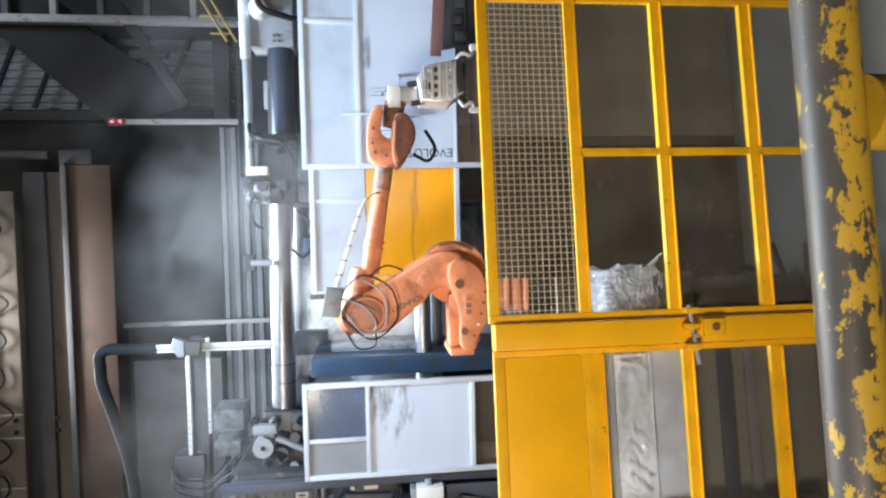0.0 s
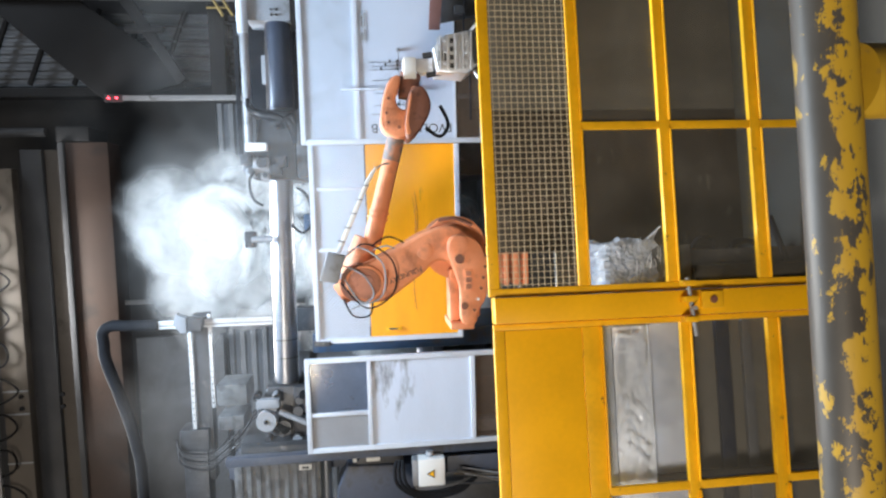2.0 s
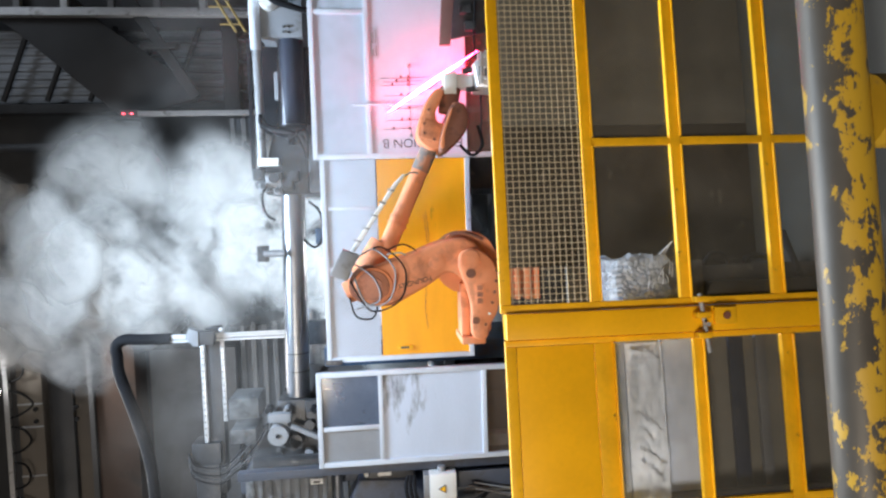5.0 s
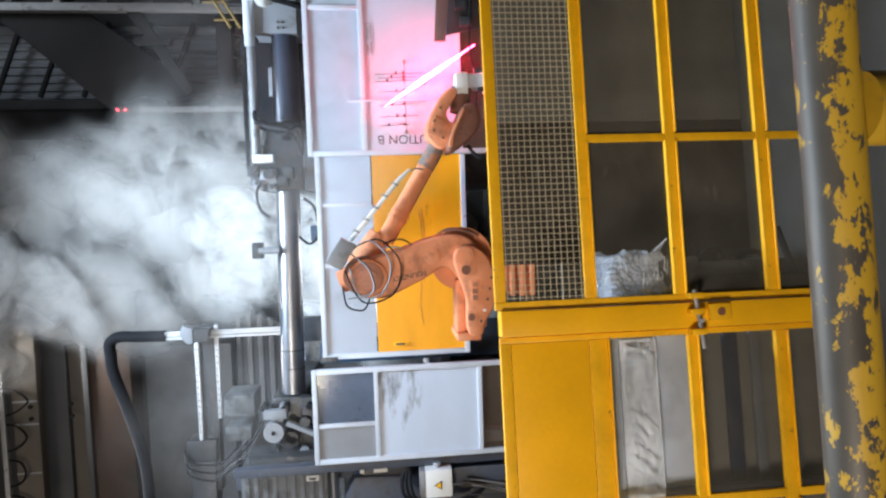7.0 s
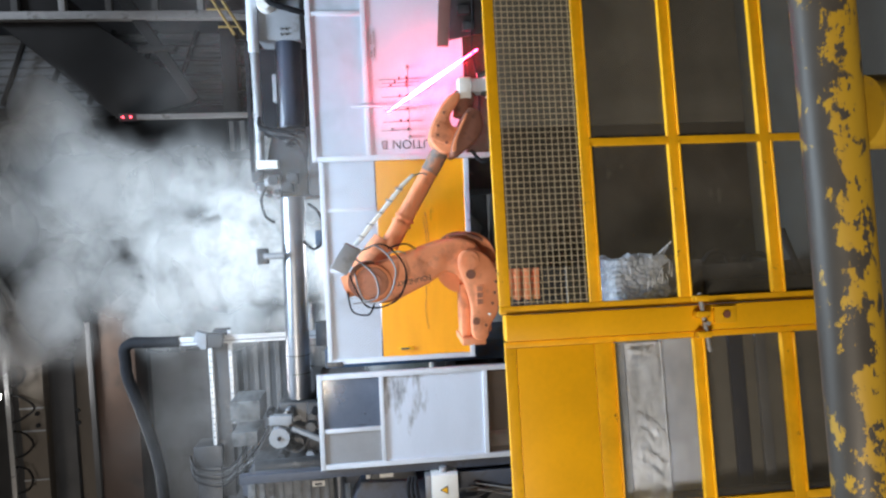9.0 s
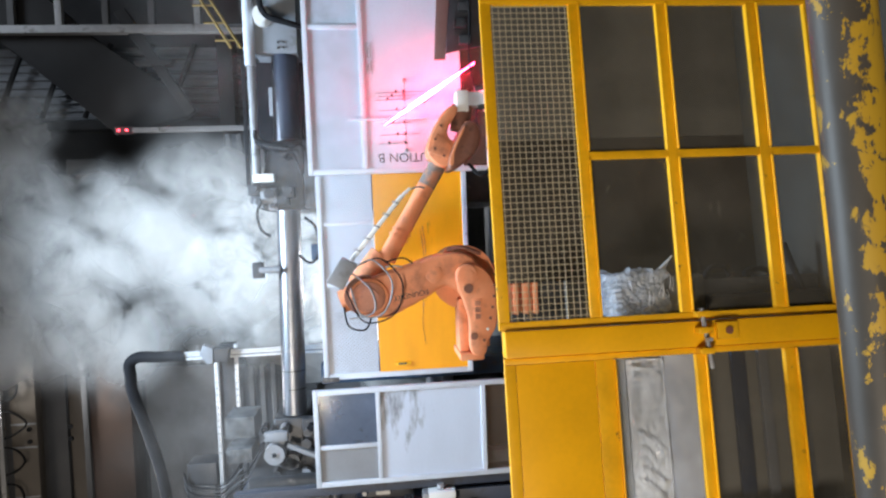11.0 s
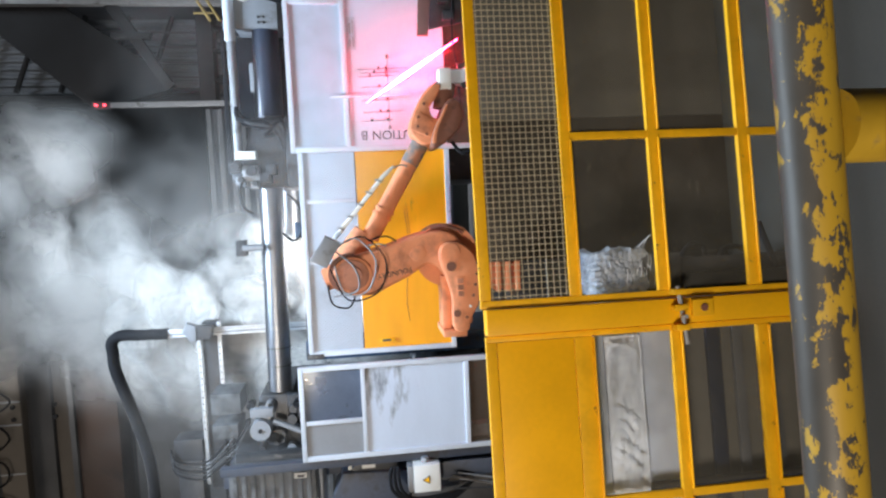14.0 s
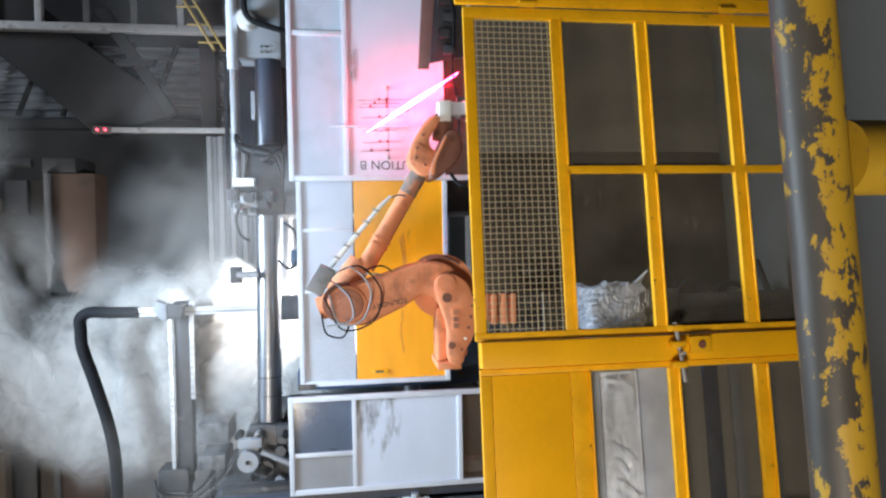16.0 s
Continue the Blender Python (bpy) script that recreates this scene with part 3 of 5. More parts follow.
def creased_sheet(x0, x1, z0, z1, y, nx=150, nz=26):
    """Film with sharp slanting creases, front and back."""
    bm = B()
    grids = []
    for dy in (0.0, 0.004):
        g = []
        for i in range(nx + 1):
            row = []
            for k in range(nz + 1):
                x, z = x0 + (x1 - x0) * i / nx, z0 + (z1 - z0) * k / nz
                a = noise.noise(Vector((x * 6 + z * 5, z * 17, 1.3)))
                b = noise.noise(Vector((x * 21 - z * 9, z * 34 + x * 6, 4.7)))
                row.append(bm.verts.new((x, y + dy - 0.016 * abs(a) - 0.009 * abs(b), z)))
            g.append(row)
        grids.append(g)
    for g in grids:
        for i in range(nx):
            for k in range(nz):
                bm.faces.new((g[i][k], g[i + 1][k], g[i + 1][k + 1], g[i][k + 1]))
    f, r = grids
    for i in range(nx):
        for k in (0, nz):
            bm.faces.new((f[i][k], f[i + 1][k], r[i + 1][k], r[i][k]))
    for k in range(nz):
        for i in (0, nx):
            bm.faces.new((f[i][k], f[i][k + 1], r[i][k + 1], r[i][k]))
    return bm


def clutter():
    t = fence_thing("wrapped_crate", "dark crate wrapped in crumpled clear plastic", "crate")
    part("film", film_box(-0.57, -0.42, 0.06, 0.24, 0.64, 0.82, 0.026, 3.0), WRAP, t, "shiny crumpled plastic film")
    part("film_bulge", film_box(-0.57, -0.44, 0.1, 0.2, 0.66, 0.79, 0.03, 6.0), WRAP, t)
    box_part("body", t, GRIMY, -0.575, -0.43, 0.1, 0.3, 0.47, 0.655, 0.008, "dark grimy crate body")
    part("film_flap", plate(B(), [(-0.5, 0.72), (-0.43, 0.69), (-0.362, 0.6), (-0.425, 0.635), (-0.5, 0.66)], 0.075, 0.085, 0.003), WRAP, t, "stiff flap of clear film")
    rnd = random.Random(3)
    for k in range(22):
        x, z, y = -0.555 + 0.1 * rnd.random(), 0.59 + 0.2 * rnd.random(), 0.085 if k % 3 else 0.045
        dx, dz = rnd.uniform(0.02, 0.06), rnd.uniform(-0.04, 0.02)
        part("fold_glint", tube(B(), [(x, y, z), (x + 0.5 * dx, y - 0.008, z + 0.3 * dz), (x + dx, y, z + dz)], rnd.uniform(0.0008, 0.002), n=5, sub=4), FOLD_GLINT, t)
    part("fold_glint", tube(B(), [(-0.49, 0.07, 0.7), (-0.43, 0.068, 0.675), (-0.362, 0.07, 0.6)], 0.0025, n=6), FOLD_GLINT, t)
    box_part("support", t, DARK, -0.56, -0.45, 0.12, 0.28, 0.0, 0.47, 0.01)
    t = fence_thing("valve_unit", "dark hydraulic valve unit with hoses and a lever", "valve unit")
    box_part("tank", t, DARK, -0.6, -0.51, 0.1, 0.4, 0.0, 0.46, 0.012)
    box_part("block", t, DARK, -0.51, -0.45, 0.15, 0.3, 0.27, 0.36, 0.008)
    part("hose", tube(B(), [(-0.5, 0.2, 0.25), (-0.43, 0.2, 0.24), (-0.42, 0.2, 0.17), (-0.46, 0.2, 0.12), (-0.52, 0.2, 0.12)], 0.011), BLACK, t)
    part("hose", tube(B(), [(-0.46, 0.22, 0.3), (-0.41, 0.22, 0.31), (-0.4, 0.22, 0.36), (-0.44, 0.22, 0.4), (-0.51, 0.22, 0.4)], 0.009), BLACK, t)
    part("lever", rod(B(), (-0.51, 0.12, 0.07), (-0.33, 0.12, 0.13), 0.012, n=10), BLACK, t)
    t = fence_thing("film_sheet", "long sheet of wrinkled plastic film on a board", "plastic film")
    part("film", creased_sheet(-1.75, -0.725, 0.68, 0.815, 0.06), FILM, t)
    rnd = random.Random(8)
    for k in range(26):
        x = -0.74 - 0.085 * rnd.random() if k < 13 else -1.1 - 0.13 * rnd.random() if k < 22 else -0.86 - 0.2 * rnd.random()
        lean = rnd.uniform(-0.015, 0.03) if k < 13 else rnd.uniform(0.05, 0.11)
        z0, z1 = 0.69 + 0.05 * rnd.random(), 0.81 - 0.03 * rnd.random()
        part("fold_glint", tube(B(), [(x - lean, 0.034, z0), (x - 0.4 * lean, 0.03, 0.5 * (z0 + z1)), (x, 0.034, z1)], rnd.uniform(0.0007, 0.0022), n=5, sub=4), FOLD_GLINT, t)
    part("fold_glint", rod(B(), (-0.73, 0.036, 0.688), (-1.7, 0.036, 0.684), 0.002, n=6), FOLD_GLINT, t)
    box_part("backing_strip", t, BACKLIT_BLUE, -1.75, -0.72, 0.07, 0.08, 0.675, 0.87, 0.004)
    box_part("edge_strip", t, PALE, -1.75, -0.72, 0.05, 0.068, 0.82, 0.87, 0.003)
    for x in (-1.74, -1.3):
        box_part("leg", t, DARK, x, x + 0.04, 0.055, 0.068, 0.0, 0.675, 0.003)


clutter()


def guard_rail():
    t = thing("guard_rail", "steel pipe rail with flaking yellow paint on a post", "rail", (0.02, 0.85, 1.246))
    d = Vector((1, 0.08, 0.03)).normalized()
    bm = rod(B(), (-1.6, 0, 0), (1.6, 0, 0), 0.0265, n=48)
    pipe = part("pipe", bm, PIPE, t)
    pipe.matrix_basis = pose(0, 0, 0, 0, -math.degrees(math.asin(d.z)), math.degrees(math.atan2(d.y, d.x)))
    part("post", rod(B(), (0.125, 0.01, -1.246), (0.125, 0.01, -0.02), 0.034, n=32), POST, t, "worn dull yellow post")
    part("post", rod(B(), (-1.35, -0.108, -1.246), (-1.35, -0.108, -0.05), 0.034, n=32), POST, t, "worn dull yellow post")


guard_rail()


# ---- casting machine ----
def framed(t, x0, x1, z0, z1, y, w=0.035, mat=None):
    mat = mat or WHITE
    box_part("profile", t, mat, x0, x1, y - 0.02, y + 0.02, z0, z0 + w)
    box_part("profile", t, mat, x0, x1, y - 0.02, y + 0.02, z1 - w, z1)
    box_part("profile", t, mat, x0, x0 + w, y - 0.02, y + 0.02, z0 + w, z1 - w)
    box_part("profile", t, mat, x1 - w, x1, y - 0.02, y + 0.02, z0 + w, z1 - w)


def lettering(body, parent, x, y, z, size, mat, along=(0, 0, 1), up=(-1, 0, 0), name="lettering"):
    """Flat raised letters facing the aisle, reading along the given way."""
    cu = bpy.data.curves.new(name, "FONT")
    cu.body, cu.size, cu.extrude, cu.align_x = body, size, 0.0008, "LEFT"
    tmp = new("tmp", cu)
    me = bpy.data.meshes.new_from_object(tmp.evaluated_get(bpy.context.evaluated_depsgraph_get()))
    bpy.data.objects.remove(tmp)
    me.materials.clear()
    me.materials.append(mat)
    ob = new(name, me)
    ob.parent = parent
    a, u = Vector(along).normalized(), Vector(up).normalized()
    m = Matrix((a, u, a.cross(u))).transposed().to_4x4()
    ob.matrix_basis = Matrix.Translation((x, y, z)) @ m
    return ob


def right_door():
    y = 4.7
    t = thing("machine_door", "white framed machine guard door with sheet panels", "door")
    framed(t, 0.455, 2.6, 0.84, 2.12, y)
    box_part("profile", t, WHITE, 0.49, 2.565, y - 0.018, y + 0.018, 1.712, 1.747)
    box_part("profile", t, WHITE, 1.445, 1.475, y - 0.017, y + 0.017, 1.747, 2.085)
    box_part("sheet", t, PANEL, 0.49, 2.565, y - 0.004, y + 0.004, 1.05, 1.712, 0, "clean white sheet")
    box_part("top_sheet", t, PALE, 0.49, 1.445, y - 0.004, y + 0.004, 1.747, 2.085, 0, "pale translucent sheet")
    box_part("top_sheet", t, PALE, 1.475, 2.565, y - 0.004, y + 0.004, 1.747, 2.085, 0, "pale translucent sheet")
    box_part("tinted_pane", t, TINTED, 0.49, 2.565, y - 0.004, y + 0.004, 0.875, 1.045, 0, "brown tinted pane")
    box_part("edge_strip", t, WHITE, 0.49, 2.565, y - 0.008, y - 0.002, 1.045, 1.06, 0.001)
    box_part("handle", t, WHITE, 0.818, 0.832, y - 0.05, y - 0.02, 1.3, 1.84)
    lettering("EVOLUTION B", t, 0.59, y - 0.0045, 1.075, 0.088, INK)
    lab = box_part("notice", t, PALE, 1.14, 1.36, y - 0.007, y - 0.0045, 1.645, 1.70, 0, "small pale notice")
    for k, (x0, x1) in enumerate(((1.16, 1.23), (1.25, 1.34))):
        box_part("print_bar", lab, GREY, x0, x1, y - 0.009, y - 0.0075, 1.655 + 0.004 * k, 1.667, 0)
        box_part("print_bar", lab, GREY, x0, x1 - 0.02, y - 0.009, y - 0.0075, 1.677, 1.688, 0)
    return t


right_door()


def rod_rack():
    """Thin sensor rods in front of the door, with small clips."""
    t = thing("sensor_rack", "rack of thin dark rods and clips on the door", "sensor rack", (0, 4.66, 0))
    part("upright", rod(B(), (0.61, 0, 1.44), (1.1, 0, 1.44), 0.002, n=6), DARK, t)
    for k, (x, z0, z1) in enumerate(((1.01, 1.3, 1.645), (0.985, 1.36, 1.62), (0.96, 1.39, 1.64), (0.89, 1.35, 1.62), (0.8, 1.39, 1.62), (0.66, 1.42, 1.635), (0.72, 1.35, 1.62))):
        part("rod", rod(B(), (x, 0.005, z0), (x - 0.008, 0.005, z1), 0.002, n=6), DARK, t)
        for z in (1.45, 1.5 + 0.03 * (k % 3)):
            part("clip", slab(B(), x - 0.009, x + 0.009, -0.01, 0.01, z - 0.007, z + 0.007, 0.002), DARK, t)
    box_part("stand_off", t, GREY, 0.6, 0.62, 0.0, 0.036, 1.43, 1.45)
    box_part("stand_off", t, GREY, 1.08, 1.1, 0.0, 0.036, 1.43, 1.45)
    lamp = thing("signal_lamp", "red signal lamp on the machine door", "signal lamp", (0.955, 4.655, 1.305))
    part("bulb", rod(B(), (0, -0.045, 0), (0, -0.01, 0), 0.009, 0.012, n=20), RED_HOT, lamp, "glowing red lens")
    part("socket", rod(B(), (0, -0.01, 0), (0, 0.04, 0), 0.02, n=20), DARK, lamp)


def lens_streak():
    """A lens flare streak as a glowing rod, moved out from behind the door sheet."""
    a, b, c = Vector((0.764, 0, 1.591)), Vector((0.947, 0, 1.311)), Vector((1.172, 0, 0.965))
    # unseen box, added to block the rod's light while it is drawn back
    slot = thing("lens_streak_box", "added box that hides the glowing rod behind the door sheet", "housing", (0, 4.7, 0))
    d = (c - a).normalized()
    n = Vector((-d.z, 0, d.x))
    lo, hi = a - d * 0.145, c - d * 0.118
    for q in (-1, 1):
        part("cheek", plate(B(), [((lo + n * q * w).x, (lo + n * q * w).z) for w in (0.016, 0.022)] + [((hi + n * q * w).x, (hi + n * q * w).z) for w in (0.022, 0.016)], 0.0065, 0.044), DARK, slot)
    for p, r in ((lo, 1), (hi, -1)):
        ends = [p + n * 0.016, p - n * 0.016, p - n * 0.016 + d * 0.005 * r, p + n * 0.016 + d * 0.005 * r]
        part("end", plate(B(), [(v.x, v.z) for v in ends], 0.0065, 0.044), DARK, slot)
    floor_ = [lo + n * 0.022, lo - n * 0.022, hi - n * 0.022, hi + n * 0.022]
    part("back", plate(B(), [(v.x, v.z) for v in floor_], 0.0445, 0.048), DARK, slot)
    t = thing("lens_streak_rod", "glowing rod standing in for a red lens flare streak", "light", (0, 4.728, 0))
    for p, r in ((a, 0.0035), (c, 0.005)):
        part("red_glow", rod(B(), b, p, 0.0075, r, n=14), STREAK_RED, t, "red part of the lens streak")
    part("core", rod(B(), b, a + (b - a) * 0.12, 0.0155, 0.0035, n=16), STREAK_CORE, t, "bright middle of the lens streak")
    part("core", rod(B(), b, b + (c - b) * 0.8, 0.0155, 0.0045, n=16), STREAK_CORE, t, "bright middle of the lens streak")
    return t


rod_rack()
LENS_STREAK = lens_streak()


def chute():
    t = thing("delivery_chute", "red-oxide chute bracket beside the door", "bracket", (0, 4.55, 0))
    part("wing", plate(B(), [(1.19, 1.24), (1.19, 1.165), (1.75, 1.11), (1.75, 1.2)], -0.02, 0.0, 0.003), RUSTRED, t)
    part("back_plate", plate(B(), [(1.25, 1.15), (1.3, 0.9), (1.9, 0.9), (1.9, 1.1)], 0.05, 0.07, 0.003), DARK, t)
    for k in range(4):
        part("clamp", slab(B(), 1.3 + 0.11 * k, 1.36 + 0.11 * k, 0.0, 0.05, 0.98 + 0.03 * (k % 2), 1.06 + 0.03 * (k % 2), 0.008), DARK, t)
    part("cable", tube(B(), [(1.9, 0.02, 1.02), (1.5, 0.0, 0.99), (1.2, 0.01, 1.0), (0.95, 0.0, 0.97), (0.6, 0.03, 0.96)], 0.006), BLACK, t)
    box_part("post", t, DARK, 1.86, 1.92, 0.02, 0.1, 0.0, 1.15)


chute()


def sliding_door():
    y = 4.775
    t = thing("sliding_door", "sliding machine door with yellow sheet and pale upper panel", "door")
    framed(t, -0.435, 1.2, 1.025, 2.085, y)
    box_part("yellow_sheet", t, DOOR_YELLOW, -0.4, 1.165, y - 0.006, y + 0.004, 1.06, 1.69, 0, "yellow painted sheet with dark scratches")
    box_part("pale_sheet", t, PALE, -0.4, 1.165, y - 0.004, y + 0.004, 1.70, 2.05, 0, "pale crazed plastic sheet")
    for x in (0.235, 0.665):
        box_part("glazing_bar", t, WHITE, x - 0.012, x + 0.012, y - 0.015, y - 0.005, 1.70, 2.05)
    bm = B()
    for i in range(24):
        for k in range(24):
            x, z = -0.385 + 0.025 * i + 0.0125 * (k % 2), 1.712 + 0.0138 * k
            rod(bm, (x, y - 0.0055, z), (x, y - 0.004, z), 0.0042, n=6)
    part("perforation", bm, CASE, t, "field of small round holes")
    slot = box_part("pull_slot", t, YELLOW_EDGE, -0.36, -0.335, y - 0.02, y - 0.006, 1.47, 1.58, 0.003)
    # thin dark plate drawn for the shade inside the pull slot
    box_part("recess_shade", slot, DARK, -0.354, -0.341, y - 0.0215, y - 0.02, 1.5, 1.56, 0)
    for x, z in ((0.33, 1.33), (0.3, 1.345), (-0.02, 1.36)):
        part("scratch", tube(B(), [(x + 0.3, y - 0.0065, z + 0.02), (x + 0.12, y - 0.0065, z + 0.002), (x - 0.05, y - 0.0065, z + 0.012), (x - 0.2, y - 0.0065, z - 0.004)], 0.0016, n=5, sub=5), BROWN, t)
    part("foot", slab(B(), -0.45, -0.415, y - 0.03, y + 0.03, 1.98, 2.1, 0.004), DARK, t)
    return t


SLIDER = sliding_door()


def left_guard():
    y = 4.7
    t = thing("machine_guard", "white framed machine guard with grimy sheet and window", "guard")
    framed(t, -1.715, -1.035, 0.75, 2.165, y)
    for z in (1.70, 0.955):
        box_part("profile", t, WHITE, -1.68, -1.07, y - 0.018, y + 0.018, z, z + 0.032)
    box_part("profile", t, WHITE, -1.455, -1.425, y - 0.017, y + 0.017, 1.732, 2.13)
    box_part("window", t, WINDOW, -1.425, -1.07, y - 0.004, y + 0.004, 1.732, 2.13, 0, "hazy clear window")
    box_part("grey_sheet", t, CASE, -1.68, -1.455, y - 0.004, y + 0.004, 1.732, 2.13, 0, "plain grey sheet")
    box_part("sheet", t, DIRTY, -1.68, -1.07, y - 0.004, y + 0.004, 0.987, 1.70, 0, "white sheet smeared with black grime")
    box_part("tinted_pane", t, TINTED, -1.68, -1.07, y - 0.004, y + 0.004, 0.785, 0.955, 0, "brown tinted pane")
    box_part("white_block", t, LABEL, -1.66, -1.57, y + 0.05, y + 0.15, 0.78, 0.95, 0.01)
    box_part("leg", t, NAVY, -1.71, -1.65, y + 0.03, y + 0.09, 0.0, 0.75)
    box_part("leg", t, NAVY, -1.1, -1.04, y + 0.03, y + 0.09, 0.0, 0.75)


left_guard()


def press():
    t = thing("casting_machine", "horizontal die casting machine with chrome tie bars", "machine")
    for y in (5.2, 6.3):
        part("tie_bar", rod(B(), (1.3, y, 2.318), (-1.32, y, 2.362), 0.09, n=36), CHROME, t, "polished steel tie bar")
        for x in (-0.98, -1.12):
            part("tie_ring", rod(B(), (x, y, 2.355), (x - 0.008, y, 2.355), 0.0915, n=36), DARK, t)
    for y, z in ((5.2, 1.275), (5.45, 1.16), (6.3, 1.275)):
        part("tie_bar", rod(B(), (1.3, y, z), (-1.5, y, z), 0.065, n=32), CHROME, t, "polished steel tie bar")
    box_part("fixed_platen", t, DARK, 0.24, 0.76, 5.06, 6.5, 0.6, 2.2, 0.03)
    part("platen_head", plate(B(), [(0.24, 2.2), (0.24, 2.5), (0.3, 2.6), (0.42, 2.6), (0.5, 2.5), (0.76, 2.44), (0.76, 2.2)], 5.1, 6.4, 0.015), DARK, t)
    box_part("moving_platen", t, DARK, -1.95, -1.33, 5.06, 6.5, 0.6, 2.3, 0.03)
    part("crosshead", plate(B(), [(-1.33, 2.2), (-1.33, 2.5), (-1.5, 2.56), (-1.75, 2.5), (-1.9, 2.3), (-1.9, 2.2)], 5.1, 6.4, 0.015), DARK, t)
    box_part("bolster", t, BLUE_BED, -1.09, -0.94, 5.1, 6.3, 0.6, 2.14, 0.01, "blue machine bolster")
    box_part("die_plate", t, GREY, -0.94, -0.87, 5.3, 6.2, 1.3, 2.0, 0.01)
    box_part("bed", t, DARK, -2.1, 2.2, 4.95, 6.5, 0.0, 0.6, 0.02, "dark machine bed")
    part("cylinder", rod(B(), (0.77, 5.2, 2.31), (1.4, 5.2, 2.31), 0.097, n=36), BLUE, t, "dark blue hydraulic cylinder")
    # solid black box put where the gap behind the cylinder lies in shade
    box_part("recess_shade", t, BLACK, 0.76, 1.4, 5.35, 5.7, 2.1, 2.58, 0.01)
    box_part("head_block", t, CASE, 1.4, 1.95, 5.1, 5.6, 2.2, 2.52, 0.015, "pale painted head block")
    for x in (1.44, 1.48):
        for z in (2.3, 2.34):
            part("bolt", rod(B(), (x, 5.085, z), (x, 5.1, z), 0.008, n=8), DARK, t)
    part("dome", rod(B(), (1.66, 5.0, 2.44), (1.66, 5.1, 2.44), 0.06, 0.07, n=24), LABEL, t)
    part("hose", tube(B(), [(2.0, 5.02, 2.42), (1.75, 4.98, 2.44), (1.64, 4.98, 2.4), (1.6, 5.0, 2.28), (1.58, 5.05, 2.16)], 0.022), BLACK, t)
    part("top_tube", rod(B(), (1.3, 5.08, 2.545), (2.6, 5.08, 2.545), 0.04), WHITE, t, "pale grey top tube")
    part("top_tube", rod(B(), (0.5, 5.08, 2.535), (1.3, 5.08, 2.54), 0.032), GREY, t)
    box_part("edge_strip", t, BLACK, 0.42, 1.38, 5.06, 5.08, 2.58, 2.61)
    part("clip_bracket", slab(B(), 0.98, 1.2, 5.3, 5.34, 2.4, 2.46, 0.01), CASE, t)
    for k in range(5):
        z = 2.5 - 0.055 * k
        part("hydraulic_hose", tube(B(), [(0.82 - 0.02 * k, 5.0, 2.52), (0.74 - 0.03 * k, 4.98, z), (0.7 - 0.02 * k, 4.97, 2.32), (0.62 + 0.02 * k, 4.99, 2.24 - 0.01 * k), (0.5, 5.02, 2.2)], 0.014), DARK if k % 2 else BLACK, t)
    part("valve_box", slab(B(), 0.445, 0.505, 4.98, 5.07, 2.4, 2.55, 0.006), LABEL, t, "white valve box")
    for k, (x, z, w) in enumerate(((0.4, 2.55, 0.05), (0.36, 2.44, 0.07), (0.32, 2.34, 0.05), (0.3, 2.52, 0.04), (0.38, 2.3, 0.05), (0.27, 2.42, 0.035))):
        part("fitting", rod(B(), (x, 4.98, z), (x, 5.1, z), w * 0.55, w * 0.45, n=14), DARK, t)
        part("fitting_block", slab(B(), x - w, x + w * 0.6, 5.02, 5.1, z - w * 0.7, z + w, 0.008), (DARK, GREY)[k % 2], t)
    part("loop_hose", tube(B(), [(0.3, 5.0, 2.5), (0.22, 4.98, 2.53), (0.1, 5.0, 2.51), (0.05, 5.03, 2.45)], 0.01), BLACK, t)
    part("loop_hose", tube(B(), [(0.18, 5.03, 2.2), (0.1, 5.0, 2.12), (-0.08, 4.99, 2.1), (-0.16, 5.02, 2.17), (-0.1, 5.04, 2.25)], 0.01), BLACK, t)
    part("blue_plug", slab(B(), -0.14, -0.02, 5.0, 5.05, 2.1, 2.16, 0.012), BLUE_BED, t)
    part("nozzle", rod(B(), (-0.2, 5.06, 2.55), (-0.2, 5.06, 2.4), 0.025, n=14), GREY, t)
    box_part("nozzle_block", t, DARK, -0.26, -0.14, 5.05, 5.12, 2.52, 2.6, 0.008)
    # toggle end: pulley, brackets, platform
    part("pulley", rod(B(), (-1.555, 4.95, 2.49), (-1.555, 5.03, 2.49), 0.075, n=28), CASE, t, "pale painted pulley")
    part("hub", rod(B(), (-1.555, 4.94, 2.49), (-1.555, 4.95, 2.49), 0.016, n=12), BLACK, t)
    part("pulley_bracket", slab(B(), -1.46, -1.39, 4.96, 5.03, 2.39, 2.56, 0.01), CASE, t)
    part("arm", rod(B(), (-1.5, 5.0, 2.4), (-1.62, 5.0, 2.15), 0.022, n=12), GREY, t)
    box_part("pale_block", t, GRIMY, -1.46, -1.3, 5.1, 5.4, 2.65, 2.87, 0.008)
    box_part("pale_block", t, GRIMY, -1.65, -1.54, 5.1, 5.4, 2.68, 2.87, 0.008)
    box_part("platform", t, DARK, -1.85, -1.72, 4.98, 5.6, 2.2, 2.69, 0.008, "grimy platform plate")
    box_part("channel", t, NAVY, -1.98, -1.88, 4.96, 5.6, 2.2, 2.78, 0.006)
    rnd = random.Random(7)
    for k in range(16):
        x, z = -1.36 - 0.45 * rnd.random(), 2.2 + 0.42 * rnd.random()
        part("fitting", rod(B(), (x, 5.0, z), (x, 5.1, z), 0.02 + 0.03 * rnd.random(), n=10), (DARK, GREY, DARK, BLACK)[k % 4], t)
